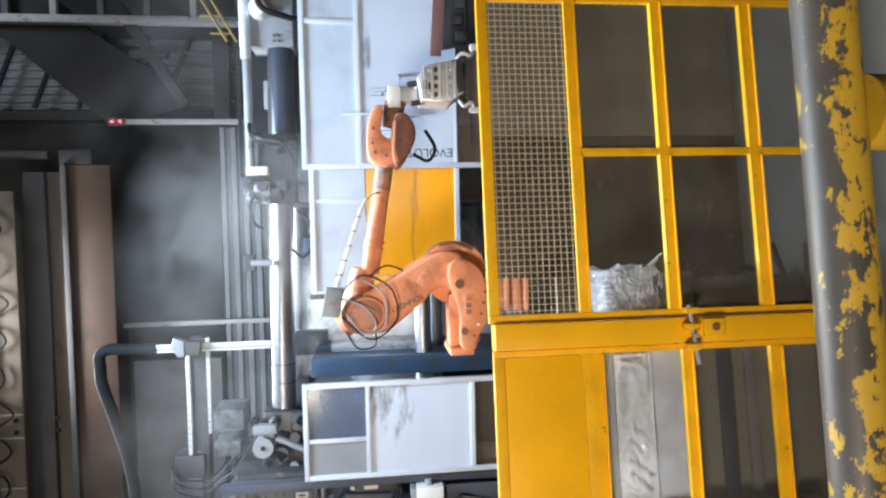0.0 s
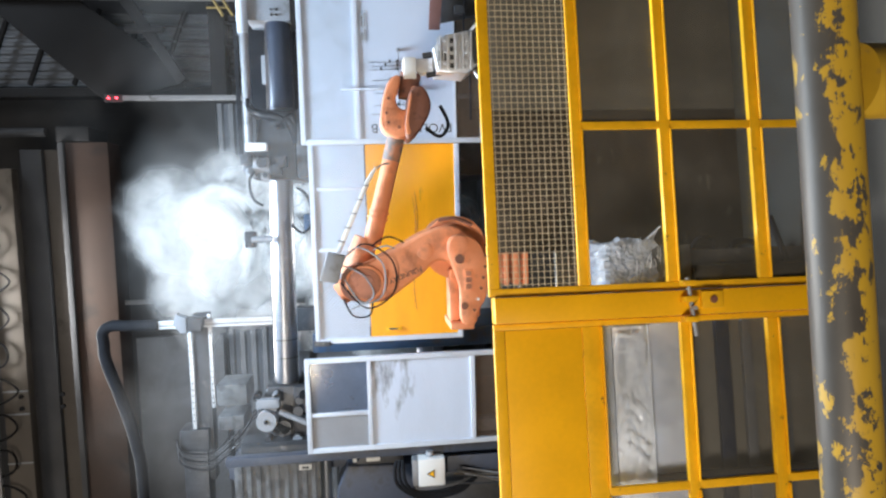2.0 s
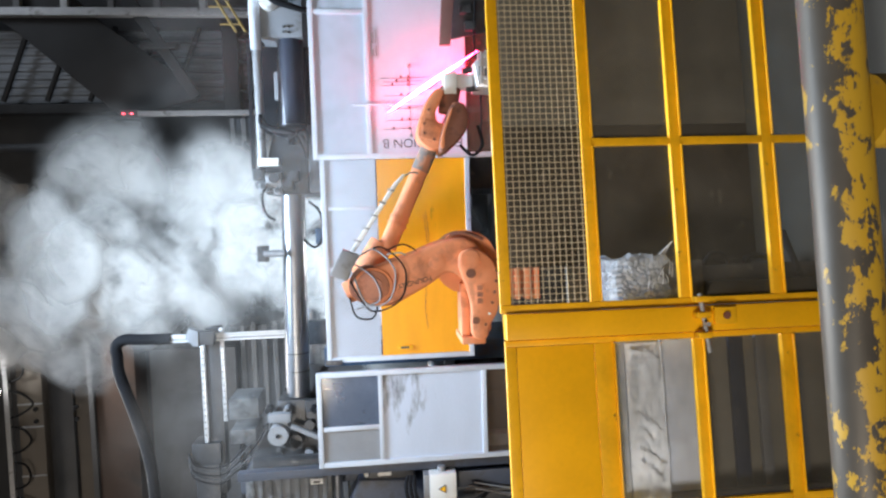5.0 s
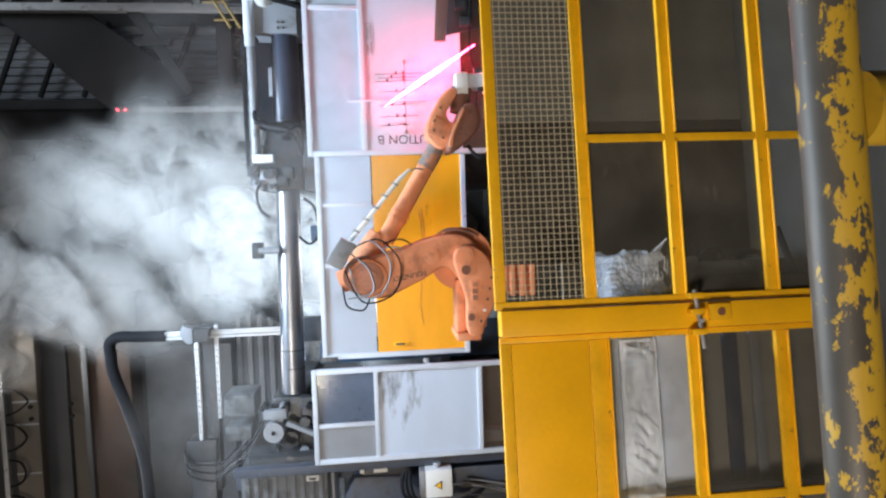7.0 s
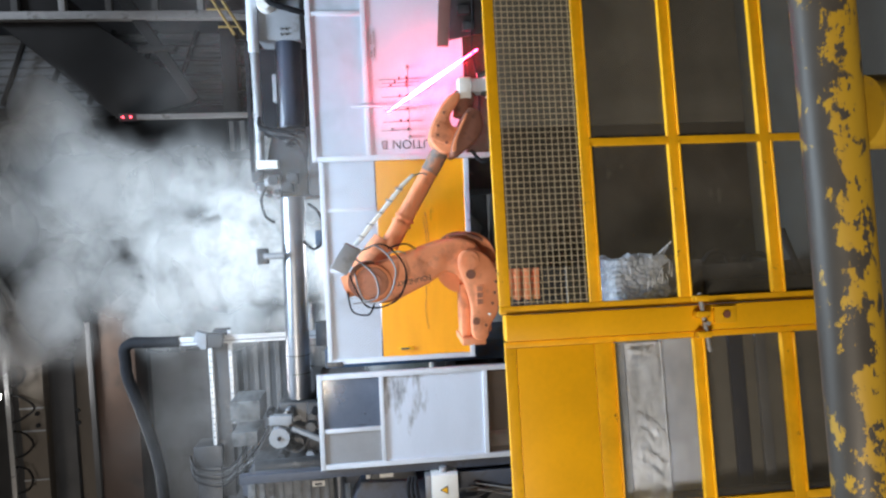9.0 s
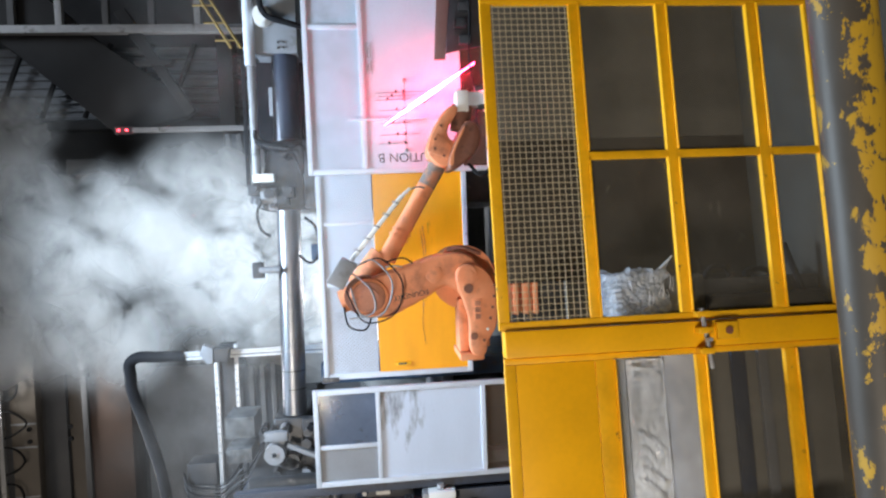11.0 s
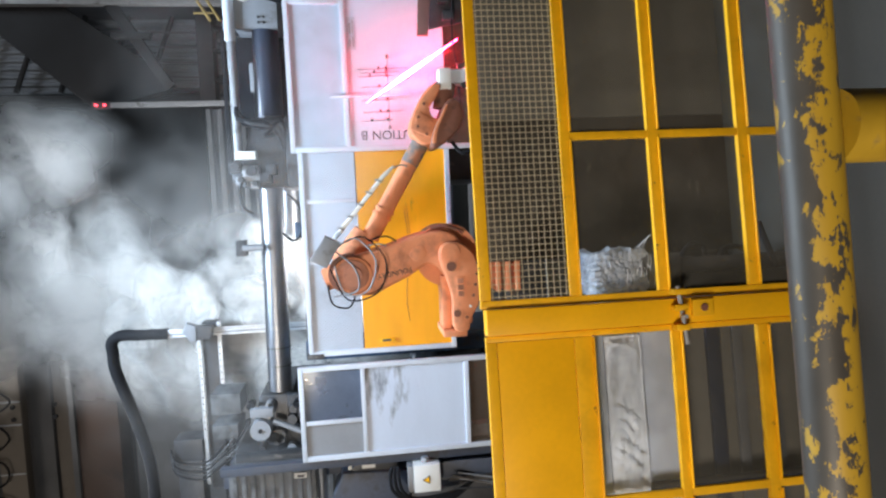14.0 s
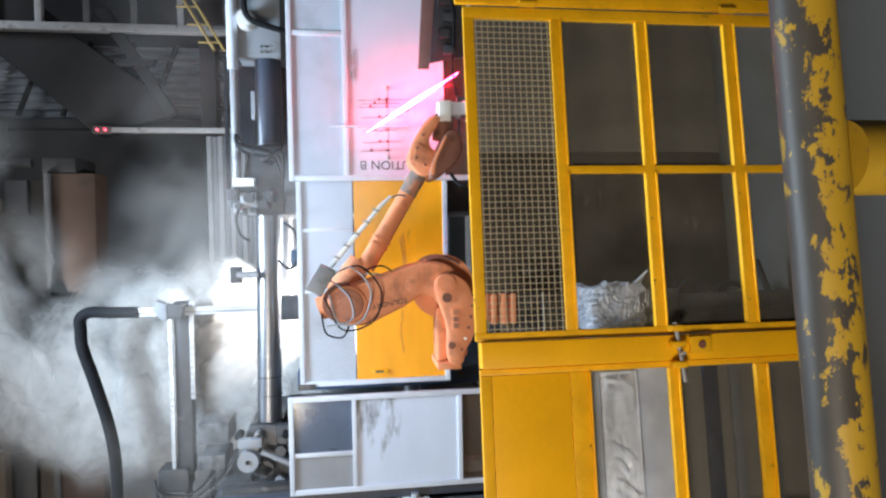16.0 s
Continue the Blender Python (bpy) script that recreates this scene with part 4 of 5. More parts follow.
    for k in range(9):
        part("stud", slab(B(), -1.875, -1.855, 4.97, 5.0, 2.28 + 0.045 * k, 2.31 + 0.045 * k, 0.004), GREY, t)


press()


def lower_left():
    post = thing("machine_post", "dark navy steel post beside the guard", "post", (0, 4.74, 0))
    box_part("web", post, NAVY, -1.785, -1.725, -0.03, 0.04, 0.0, 2.74, 0.005)
    cab = thing("ribbed_cabinet", "grey ribbed steel cabinet beside the machine", "cabinet")
    part("body", slab(B(), -2.6, -1.8, 4.86, 5.3, 2.1, 2.72, 0.01), GRIMY, cab)
    for k in range(9):
        part("rib", slab(B(), -2.58, -1.84, 4.838, 4.858, 2.13 + 0.066 * k, 2.165 + 0.066 * k, 0.006), GRIMY, cab)
    lab = part("label", slab(B(), -1.89, -1.85, 4.83, 4.836, 2.16, 2.25), LABEL, cab, "small white label")
    box_part("print_bar", lab, INK, -1.88, -1.865, 4.828, 4.83, 2.18, 2.23, 0)
    box_part("leg", cab, NAVY, -2.5, -2.4, 4.9, 5.2, 0.0, 2.1)
    box_part("leg", cab, NAVY, -1.95, -1.86, 4.98, 5.2, 0.0, 2.1)
    pipe = thing("vertical_pipe", "bright steel pipe beside the cabinet", "pipe")
    part("tube", rod(B(), (-1.81, 4.9, 2.06), (-2.8, 4.9, 2.06), 0.035, n=20), CHROME, pipe)
    box_part("bracket", pipe, NAVY, -2.5, -2.44, 4.88, 4.92, 0.0, 2.03)
    motor = thing("pump_motor", "dark cast pump motor beside the machine", "motor", (0, 4.95, 0))
    part("housing", plate(B(), [(-1.88, 1.9), (-1.9, 1.42), (-2.5, 1.38), (-2.5, 2.0), (-2.05, 1.98)], -0.12, 0.15, 0.02), NAVY, motor)
    part("cover", plate(B(), [(-1.8, 1.78), (-1.8, 1.5), (-1.9, 1.48), (-1.9, 1.86)], -0.1, 0.1, 0.01), DARK, motor)
    box_part("base", motor, DARK, -2.4, -1.95, -0.1, 0.12, 0.0, 1.4, 0.01)
    for z0, z1 in ((1.83, 1.86), (1.66, 1.76)):
        part("tag", slab(B(), -1.86, -1.8, -0.125, -0.12, z0, z1), LABEL, motor)
    cb = thing("switch_box", "pale switch box with a yellow warning triangle", "switch box", (0, 4.72, 0))
    part("case", slab(B(), -1.99, -1.79, -0.1, 0.02, 1.2, 1.39, 0.008), LABEL, cb)
    part("hinge_side", slab(B(), -1.985, -1.795, -0.09, 0.02, 1.392, 1.43, 0.004), GREY, cb)
    tri = part("warning_triangle", plate(B(), [(-1.93, 1.275), (-1.865, 1.275), (-1.8975, 1.332)], -0.1035, -0.1005), INK, cb, "warning triangle")
    part("triangle_field", plate(B(), [(-1.92, 1.281), (-1.875, 1.281), (-1.8975, 1.321)], -0.1055, -0.1038), YELLOW, tri)
    part("gland", rod(B(), (-1.79, -0.03, 1.3), (-1.755, -0.03, 1.3), 0.028, n=14), GREY, cb)
    box_part("stand", cb, NAVY, -1.95, -1.83, 0.02, 0.06, 0.0, 1.3)
    for k in range(3):
        part("cable", tube(B(), [(-1.8, -0.06, 1.5 + 0.02 * k), (-1.86, -0.1, 1.5 + 0.03 * k), (-1.97, -0.11, 1.47 + 0.03 * k), (-2.04 - 0.02 * k, -0.08, 1.36), (-2.03 - 0.02 * k, -0.05, 1.1), (-1.98, 0.0, 0.95)], 0.013), BLACK, cb)
    bin_ = thing("scrap_bundle", "bundle of thin rods and wire offcuts", "scrap", (0, 4.75, 0))
    rnd = random.Random(11)
    for k in range(9):
        x = -2.05 + 0.05 * rnd.random()
        part("offcut", rod(B(), (x - 0.25 * rnd.random(), 0.0, 0.0), (x + 0.1 * rnd.random() + 0.03, -0.1 * rnd.random(), 0.95 + 0.22 * rnd.random()), 0.006, n=6), (GREY, TAN, DARK)[k % 3], bin_)


lower_left()


def sprayer():
    gantry = thing("spray_gantry", "gantry beam with bright linear rails over the die", "gantry", (0, 5.8, 0))
    part("end_box", slab(B(), -2.02, -1.835, -0.12, 0.1, 3.1, 3.34, 0.015), DARK, gantry, "grimy dark end box")
    box_part("arm", gantry, DARK, -3.4, -2.02, -0.11, 0.08, 3.12, 3.32, 0.006)
    for k in range(5):
        z = 3.38 - 0.012 * k
        part("cable", tube(B(), [(-1.9 - 0.03 * k, -0.14, 3.36), (-2.0 - 0.03 * k, -0.17, 3.3), (-2.03 - 0.035 * k, -0.17, 3.1), (-1.97 - 0.03 * k, -0.14, 2.98), (-1.8 - 0.04 * k, -0.12, 2.85 - 0.02 * k), (-1.7, -0.1, 2.7)], 0.0075), DARK if k % 2 else BLACK, gantry)
    part("column", slab(B(), -3.4, -3.25, 0.0, 0.15, 0.0, 3.3, 0.01), NAVY, gantry)
    ram = thing("spray_ram", "spray ram on a carriage with a thick black hose", "spray unit", (0, 5.78, 0))
    box_part("beam", ram, DARK, -2.3, -0.85, -0.05, 0.07, 3.07, 3.195, 0.005, "dark telescoping beam")
    box_part("linear_rail", ram, BRIGHT, -2.25, -0.99, -0.08, -0.052, 3.2, 3.232, 0.003, "bright toothed rail")
    box_part("linear_rail", ram, BRIGHT, -1.66, -0.85, -0.08, -0.052, 3.035, 3.065, 0.003, "bright toothed rail")
    for k in range(14):
        part("rail_hole", rod(B(), (-1.05 - 0.055 * k, -0.084, 3.216), (-1.05 - 0.055 * k, -0.08, 3.216), 0.006, n=8), DARK, ram)
        part("rail_hole", rod(B(), (-0.9 - 0.055 * k, -0.084, 3.05), (-0.9 - 0.055 * k, -0.08, 3.05), 0.006, n=8), DARK, ram)
    part("carriage", plate(B(), [(-0.86, 3.07), (-0.97, 3.09), (-0.97, 3.22), (-0.85, 3.24)], -0.2, -0.12, 0.008), DARK, ram)
    part("cover", plate(B(), [(-0.85, 3.2), (-0.82, 3.28), (-0.9, 3.31), (-0.98, 3.25), (-0.98, 3.2)], -0.21, -0.13, 0.008), CASE, ram, "bent pale cover")
    box_part("profile", ram, GREY, -0.955, -0.885, -0.11, -0.105, 2.3, 3.6, 0.003)
    for x in (-0.945, -0.915, -0.895):
        box_part("bright_edge", ram, BRIGHT, x - 0.008, x + 0.008, -0.125, -0.111, 2.3, 3.6, 0.002, "bright rail edge")
    part("spray_head", slab(B(), -1.02, -0.82, -0.15, -0.02, 2.05, 2.32, 0.01), DARK, ram)
    hose = B()
    tube(hose, [(-0.92, -0.1, 3.45), (-0.915, -0.1, 3.68), (-0.91, -0.1, 3.83), (-0.96, -0.1, 3.9), (-1.06, -0.1, 3.9), (-1.2, -0.1, 3.89), (-1.5, -0.1, 3.8), (-1.88, -0.1, 3.7), (-2.25, -0.1, 3.66), (-3.0, -0.1, 3.68), (-4.2, -0.1, 3.75)], 0.046, n=14, sub=14)
    for i, v in enumerate(hose.verts):
        v.co += Vector((0, 0, 0.004 * math.sin(i * 0.9)))
    part("hose", hose, BLACK, ram, "thick black ribbed hose")
    return ram


SPRAY = sprayer()


# ---- robot ----
RY = 3.9
SHOULDER, ELBOW, WRIST = Vector((-0.249, 1.17)), Vector((-0.43, 1.71)), Vector((0.63, 1.54))


def thing_part(name, parent):
    ob = new(name)
    ob.empty_display_size = 0.05
    ob.parent = parent
    return ob


def bossed(name, bm_at, mats, parent, r, y0, y1):
    x, z = bm_at
    return part(name, rod(B(), (x, y0, z), (x, y1, z), r, r * 0.94, n=24), mats, parent)


def robot():
    t = thing("robot_arm", "orange foundry robot holding an aluminium casting", "robot", (0, RY, 0))
    part("foot_plate", rod(B(), (-0.3, 0.1, 0), (-0.3, 0.1, 0.06), 0.46, 0.44, n=48), DARK, t)
    part("pedestal", rod(B(), (-0.3, 0.1, 0.06), (-0.3, 0.1, 0.78), 0.24, 0.2, n=48), DARK, t, "dark pedestal")
    part("turntable", rod(B(), (-0.3, 0.05, 0.78), (-0.3, 0.05, 0.99), 0.13, 0.15, n=48), ORANGE, t)
    for k in range(3):
        part("fin", slab(B(), -0.43, -0.18, -0.2, -0.06, 0.8 + 0.055 * k, 0.83 + 0.055 * k, 0.006), ORANGE, t)
    out = smooth_outline([(-0.155, 1.235), (-0.138, 1.155), (-0.19, 1.076), (-0.27, 1.04), (-0.395, 1.03), (-0.49, 1.04), (-0.567, 1.085), (-0.63, 1.1), (-0.648, 1.14), (-0.61, 1.188), (-0.45, 1.19), (-0.356, 1.213), (-0.23, 1.252)], 4)
    part("frame_cheek", plate(B(), out, -0.2, -0.11, 0.012), ORANGE, t)
    out2 = [(x * 0.97 - 0.01, z + 0.01) for x, z in out]
    part("frame_cheek", plate(B(), out2, 0.12, 0.22, 0.012), ORANGE, t)
    part("frame_bridge", slab(B(), -0.62, -0.42, -0.11, 0.12, 1.06, 1.2, 0.02), ORANGE, t)
    part("frame_edge", slab(B(), -0.63, -0.33, -0.15, 0.0, 1.19, 1.243, 0.012), ORANGE, t)
    part("foot_bracket", slab(B(), -0.672, -0.632, -0.19, 0.1, 1.11, 1.245, 0.01), ORANGE, t)
    bossed("boss", (-0.195, 1.19), ORANGE, t, 0.05, -0.216, -0.19)
    bossed("boss", (-0.195, 1.19), ORANGE, t, 0.028, -0.224, -0.216)
    bossed("plug", (-0.272, 1.188), BROWN, t, 0.026, -0.206, -0.195)
    bossed("plug", (-0.535, 1.165), BROWN, t, 0.02, -0.206, -0.195)
    for k in range(7):
        bossed("cap_screw", (-0.2 - 0.06 * k, 1.04 + 0.002 * k * k), LABEL if k == 5 else BROWN, t, 0.008, -0.207, -0.195)
    badge = part("badge", slab(B(), -0.45, -0.33, -0.2045, -0.199, 1.115, 1.165, 0.002), ORANGE, t, "raised maker's plate")
    for k in range(3):
        part("badge_bar", slab(B(), -0.44 + 0.036 * k, -0.413 + 0.036 * k, -0.2065, -0.204, 1.125, 1.155), RUSTY, badge)
    # shoulder motor and ring behind the arm
    ring = rod(B(), (-0.215, -0.08, 1.2), (-0.215, 0.2, 1.2), 0.17, n=44)
    part("shoulder_drum", ring, BROWN, t, "grimy shoulder drum")
    part("shoulder_ring", rod(B(), (-0.215, -0.1, 1.2), (-0.215, -0.08, 1.2), 0.178, n=44), ORANGE, t)
    part("shoulder_cable", tube(B(), [(-0.06, -0.11, 1.29), (-0.05, -0.12, 1.2), (-0.09, -0.11, 1.1)], 0.01), BROWN, t)

    lower = thing_part("lower_arm", t)
    corners = [(-0.067, 0.525), (0.011, 0.376), (0.105, 0.226), (0.152, 0.11), (0.15, 0.025), (0.08, -0.044), (-0.015, -0.052), (-0.085, 0.022), (-0.05, 0.08), (-0.05, 0.146), (-0.12, 0.217), (-0.2, 0.314), (-0.272, 0.412), (-0.287, 0.526), (-0.245, 0.61), (-0.165, 0.64), (-0.1, 0.605)]
    part("arm_casting", plate(B(), smooth_outline(corners, 4), -0.165, 0.1, 0.02), ORANGE, lower)
    rim = smooth_outline([(-0.178 + 0.1 * math.cos(a), 0.53 + 0.108 * math.sin(a)) for a in (2 * math.pi * k / 10 for k in range(10))], 4)
    part("elbow_rim", plate(B(), rim, -0.18, -0.166, 0.006), ORANGE, lower)
    inner = [(-0.178 + (x + 0.178) * 0.84, 0.533 + (z - 0.53) * 0.84) for x, z in rim]
    part("elbow_cover", plate(B(), inner, -0.187, -0.18, 0.003), RUSTY, lower, "grimy elbow cover")
    part("cover_hub", rod(B(), (-0.18, -0.2, 0.53), (-0.18, -0.187, 0.53), 0.05, n=24), RUSTY, lower)
    win = smooth_outline([(-0.01, 0.25), (0.045, 0.22), (0.05, 0.18), (0.0, 0.16), (-0.04, 0.2)], 4)
    part("cover_plate", plate(B(), win, -0.17, -0.165, 0.002), ORANGE, lower)
    for x, z in ((-0.02, 0.31), (-0.08, 0.27), (-0.12, 0.42), (-0.19, 0.39)):
        bossed("cap_screw", (x, z), ORANGE, lower, 0.013, -0.172, -0.164)
    up_arm = Vector((-0.13, 0, 0.3)).normalized()
    lettering("FOUNDRY", lower, -0.075, -0.1665, 0.225, 0.041, INK, up_arm, (-up_arm.z, 0, up_arm.x))

    upper = thing_part("upper_arm", t)
    e = WRIST - ELBOW
    way = Vector((e.x, 0, e.y)).normalized()
    side = Vector((-way.z, 0, way.x))
    part("housing", rod(B(), (0.0, -0.16, 0.02), (0.0, 0.15, 0.02), 0.105, n=40), BROWN, upper, "grimy elbow housing")
    part("rear_motor", rod(B(), (-0.01, -0.05, 0.04), (-0.085, -0.05, 0.125), 0.075, 0.062, n=28), ORANGE, upper)
    part("gear_case", rod(B(), (0.02, 0.02, 0.05), (0.24, 0.02, 0.0), 0.085, 0.068, n=32), ORANGE, upper)
    p0, p1, p2 = way * 0.22, way * 0.45, way * 0.86
    part("arm_tube", rod(B(), p0, p1, 0.052, 0.05, n=32), ORANGE, upper)
    part("arm_tube", rod(B(), p1, p2, 0.049, 0.048, n=32), ORANGE, upper)
    for k in (0.0, 0.035):
        part("collar", rod(B(), way * (0.36 + k), way * (0.372 + k), 0.06, n=32), ORANGE, upper)
    part("worn_sleeve", rod(B(), way * 0.7, way * 0.86, 0.0505, n=32), SLEEVE, upper, "worn bare metal sleeve")
    part("dress_pack", plate(B(), [(0.15, 0.165), (0.14, 0.14), (0.56, 0.0), (0.64, -0.035), (0.645, -0.02), (0.575, 0.02)], -0.1, -0.07, 0.004), LABEL, upper, "white cable guide")
    for k in range(5):
        a = Vector((0.22 + 0.08 * k, 0, 0.135 - 0.028 * k))
        part("strap", slab(B(), a.x - 0.006, a.x + 0.003, -0.104, -0.06, a.z - 0.02, a.z + 0.022, 0.001), CASE, upper)
    part("junction_box", plate(B(), [(0.005, 0.235), (-0.005, 0.135), (0.15, 0.11), (0.16, 0.2)], -0.2, -0.13, 0.006), CASE, upper, "grey junction box")
    for k, pts in enumerate(([(0.12, -0.16, 0.12), (0.2, -0.19, 0.04), (0.12, -0.22, -0.1), (-0.05, -0.21, -0.11), (-0.1, -0.19, 0.0), (0.02, -0.19, 0.1)],
                             [(0.15, -0.16, 0.1), (0.22, -0.18, 0.0), (0.14, -0.21, -0.15), (-0.03, -0.21, -0.17), (-0.13, -0.19, -0.03), (0.0, -0.19, 0.12)],
                             [(0.1, -0.17, 0.14), (0.05, -0.21, 0.0), (-0.06, -0.21, -0.06), (-0.14, -0.19, 0.05)],
                             [(0.2, -0.05, -0.03), (0.26, -0.06, -0.12), (0.23, -0.06, -0.22), (0.18, -0.05, -0.26)],
                             [(0.18, -0.05, -0.04), (0.21, -0.08, -0.12), (0.18, -0.08, -0.2)],
                             [(-0.1, -0.12, 0.1), (-0.19, -0.12, 0.04), (-0.18, -0.12, -0.05), (-0.1, -0.12, -0.06)],
                             [(0.52, -0.06, 0.02), (0.6, -0.09, 0.0), (0.66, -0.08, -0.06), (0.67, -0.06, -0.1)])):
        part("cable", tube(B(), pts, 0.0048), BLACK if k % 2 else GREY, upper)
    # wrist fork, carried by the arm
    q = way * e.length
    c0 = q - way * 0.2
    part("wrist_block", rod(B(), way * 0.83, way * 0.9, 0.06, 0.1, n=32), ORANGE, upper)
    prong = smooth_outline([(-0.2, 0.095), (-0.08, 0.105), (0.03, 0.085), (0.085, 0.05), (0.085, 0.015), (0.03, 0.015), (-0.045, 0.03), (-0.09, 0.0), (-0.08, -0.04), (-0.02, -0.06), (0.03, -0.05), (0.04, -0.09), (-0.06, -0.11), (-0.2, -0.07), (-0.25, 0.0)], 4)
    part("wrist_fork", plate(B(), [(x + e.x, z + e.y + 0.028) for x, z in prong], -0.12, 0.07, 0.012), ORANGE, upper)
    part("wrist_motor", plate(B(), [(x + e.x, z + e.y) for x, z in smooth_outline([(-0.235, -0.01), (-0.16, 0.0), (-0.08, -0.006), (0.0, -0.012), (0.035, -0.04), (0.036, -0.085), (-0.023, -0.127), (-0.1, -0.131), (-0.2, -0.085), (-0.25, -0.04)], 4)], -0.15, 0.1, 0.015), BROWN, upper, "dark grimy wrist motor")
    for dx, dz in ((-0.17, 0.06), (-0.12, 0.075), (-0.04, 0.07), (-0.19, 0.0), (-0.13, -0.05)):
        bossed("cap_screw", (e.x + dx, e.y + dz + 0.028), LABEL if dx == -0.13 else BROWN, upper, 0.008, -0.128, -0.118)
    part("fork_plate", plate(B(), [(e.x + x, e.y + z) for x, z in ((-0.2, 0.105), (-0.09, 0.11), (-0.1, 0.05), (-0.12, 0.01), (-0.2, -0.01))], -0.127, -0.119, 0.003), ORANGE, upper)
    part("motor_rim", plate(B(), [(e.x + x, e.y + z) for x, z in smooth_outline([(-0.225, -0.012), (-0.15, -0.004), (-0.02, -0.016), (-0.02, -0.028), (-0.15, -0.02), (-0.22, -0.035)], 4)], -0.158, -0.148, 0.002), ORANGE, upper)
    part("wrist_hose", tube(B(), [(e.x - 0.18, -0.1, e.y - 0.12), (e.x - 0.22, -0.12, e.y - 0.2), (e.x - 0.15, -0.12, e.y - 0.24), (e.x - 0.05, -0.1, e.y - 0.19)], 0.01), BLACK, upper)

    hand = thing_part("gripper", t)
    part("flange", rod(B(), (-0.02, -0.03, -0.005), (0.12, -0.03, -0.03), 0.05, 0.06, n=28), BROWN, hand)
    part("tool_box", slab(B(), 0.08, 0.2, -0.09, 0.02, -0.058, 0.012, 0.008), LABEL, hand, "white painted tool changer")
    part("jaw", slab(B(), 0.12, 0.2, -0.05, 0.05, -0.16, -0.05, 0.01), ALU, hand)
    for k, (x, z) in enumerate(((0.11, -0.12), (0.215, -0.1))):
        part("finger", rod(B(), (x, -0.04, z), (x + 0.02, -0.04, z - 0.12), 0.016, n=12), DARK, hand)
    # engine-block casting: body with ribs, bores and runners
    blk = part("workpiece", plate(B(), [(0.24, -0.15), (0.31, -0.22), (0.34, -0.38), (0.16, -0.41), (0.1, -0.33), (0.11, -0.17)], -0.13, 0.1, 0.01), ALU, hand, "bright aluminium engine casting")
    for k in range(5):
        z = -0.19 - 0.042 * k
        part("rib", slab(B(), 0.125, 0.3 + 0.006 * k, -0.15, -0.13, z - 0.006, z + 0.006, 0.003), ALU, blk)
    for k in range(3):
        for j in range(3):
            part("boss", rod(B(), (0.155 + 0.06 * j, -0.158, -0.215 - 0.06 * k), (0.155 + 0.06 * j, -0.13, -0.215 - 0.06 * k), 0.008, n=10), ALU, blk)
    for k in range(7):
        z = -0.175 - 0.031 * k
        part("fin", slab(B(), 0.118, 0.29 + 0.005 * k, -0.142, -0.13, z - 0.004, z + 0.004, 0.0015), ALU, blk)
    # pockets, window and bores are solid dark pieces standing for shaded hollows
    for k in range(8):
        part("pocket", slab(B(), 0.13 + 0.045 * (k % 4), 0.155 + 0.045 * (k % 4), -0.135, -0.1305, -0.262 - 0.075 * (k // 4), -0.242 - 0.075 * (k // 4), 0.002), DARK, blk, "dark slab for a pocket's inner shade")
    part("sump_face", plate(B(), [(0.15, -0.375), (0.33, -0.345), (0.335, -0.395), (0.165, -0.42)], -0.136, -0.06, 0.003), DARK, blk, "dark plate over the sump end")
    part("sprue", slab(B(), 0.05, 0.075, -0.12, -0.09, -0.5, -0.44, 0.004), ALU, blk)
    part("sprue", slab(B(), 0.395, 0.425, -0.12, -0.08, -0.5, -0.45, 0.004), ALU, blk)
    part("window", slab(B(), 0.17, 0.22, -0.14, -0.131, -0.22, -0.18), DARK, blk)
    for k in range(4):
        part("bore", rod(B(), (0.15 + 0.055 * k, -0.02, -0.37), (0.155 + 0.055 * k, -0.02, -0.43), 0.026, 0.03, n=18), DARK, blk)
    part("runner", tube(B(), [(0.33, -0.1, -0.36), (0.37, -0.12, -0.4), (0.36, -0.12, -0.45), (0.41, -0.1, -0.47)], 0.01), ALU, blk)
    part("runner", tube(B(), [(0.12, -0.1, -0.38), (0.08, -0.12, -0.41), (0.1, -0.12, -0.45), (0.05, -0.1, -0.47)], 0.01), ALU, blk)
    return t, lower, upper, hand


ROBOT, LOWER, UPPER, HAND = robot()


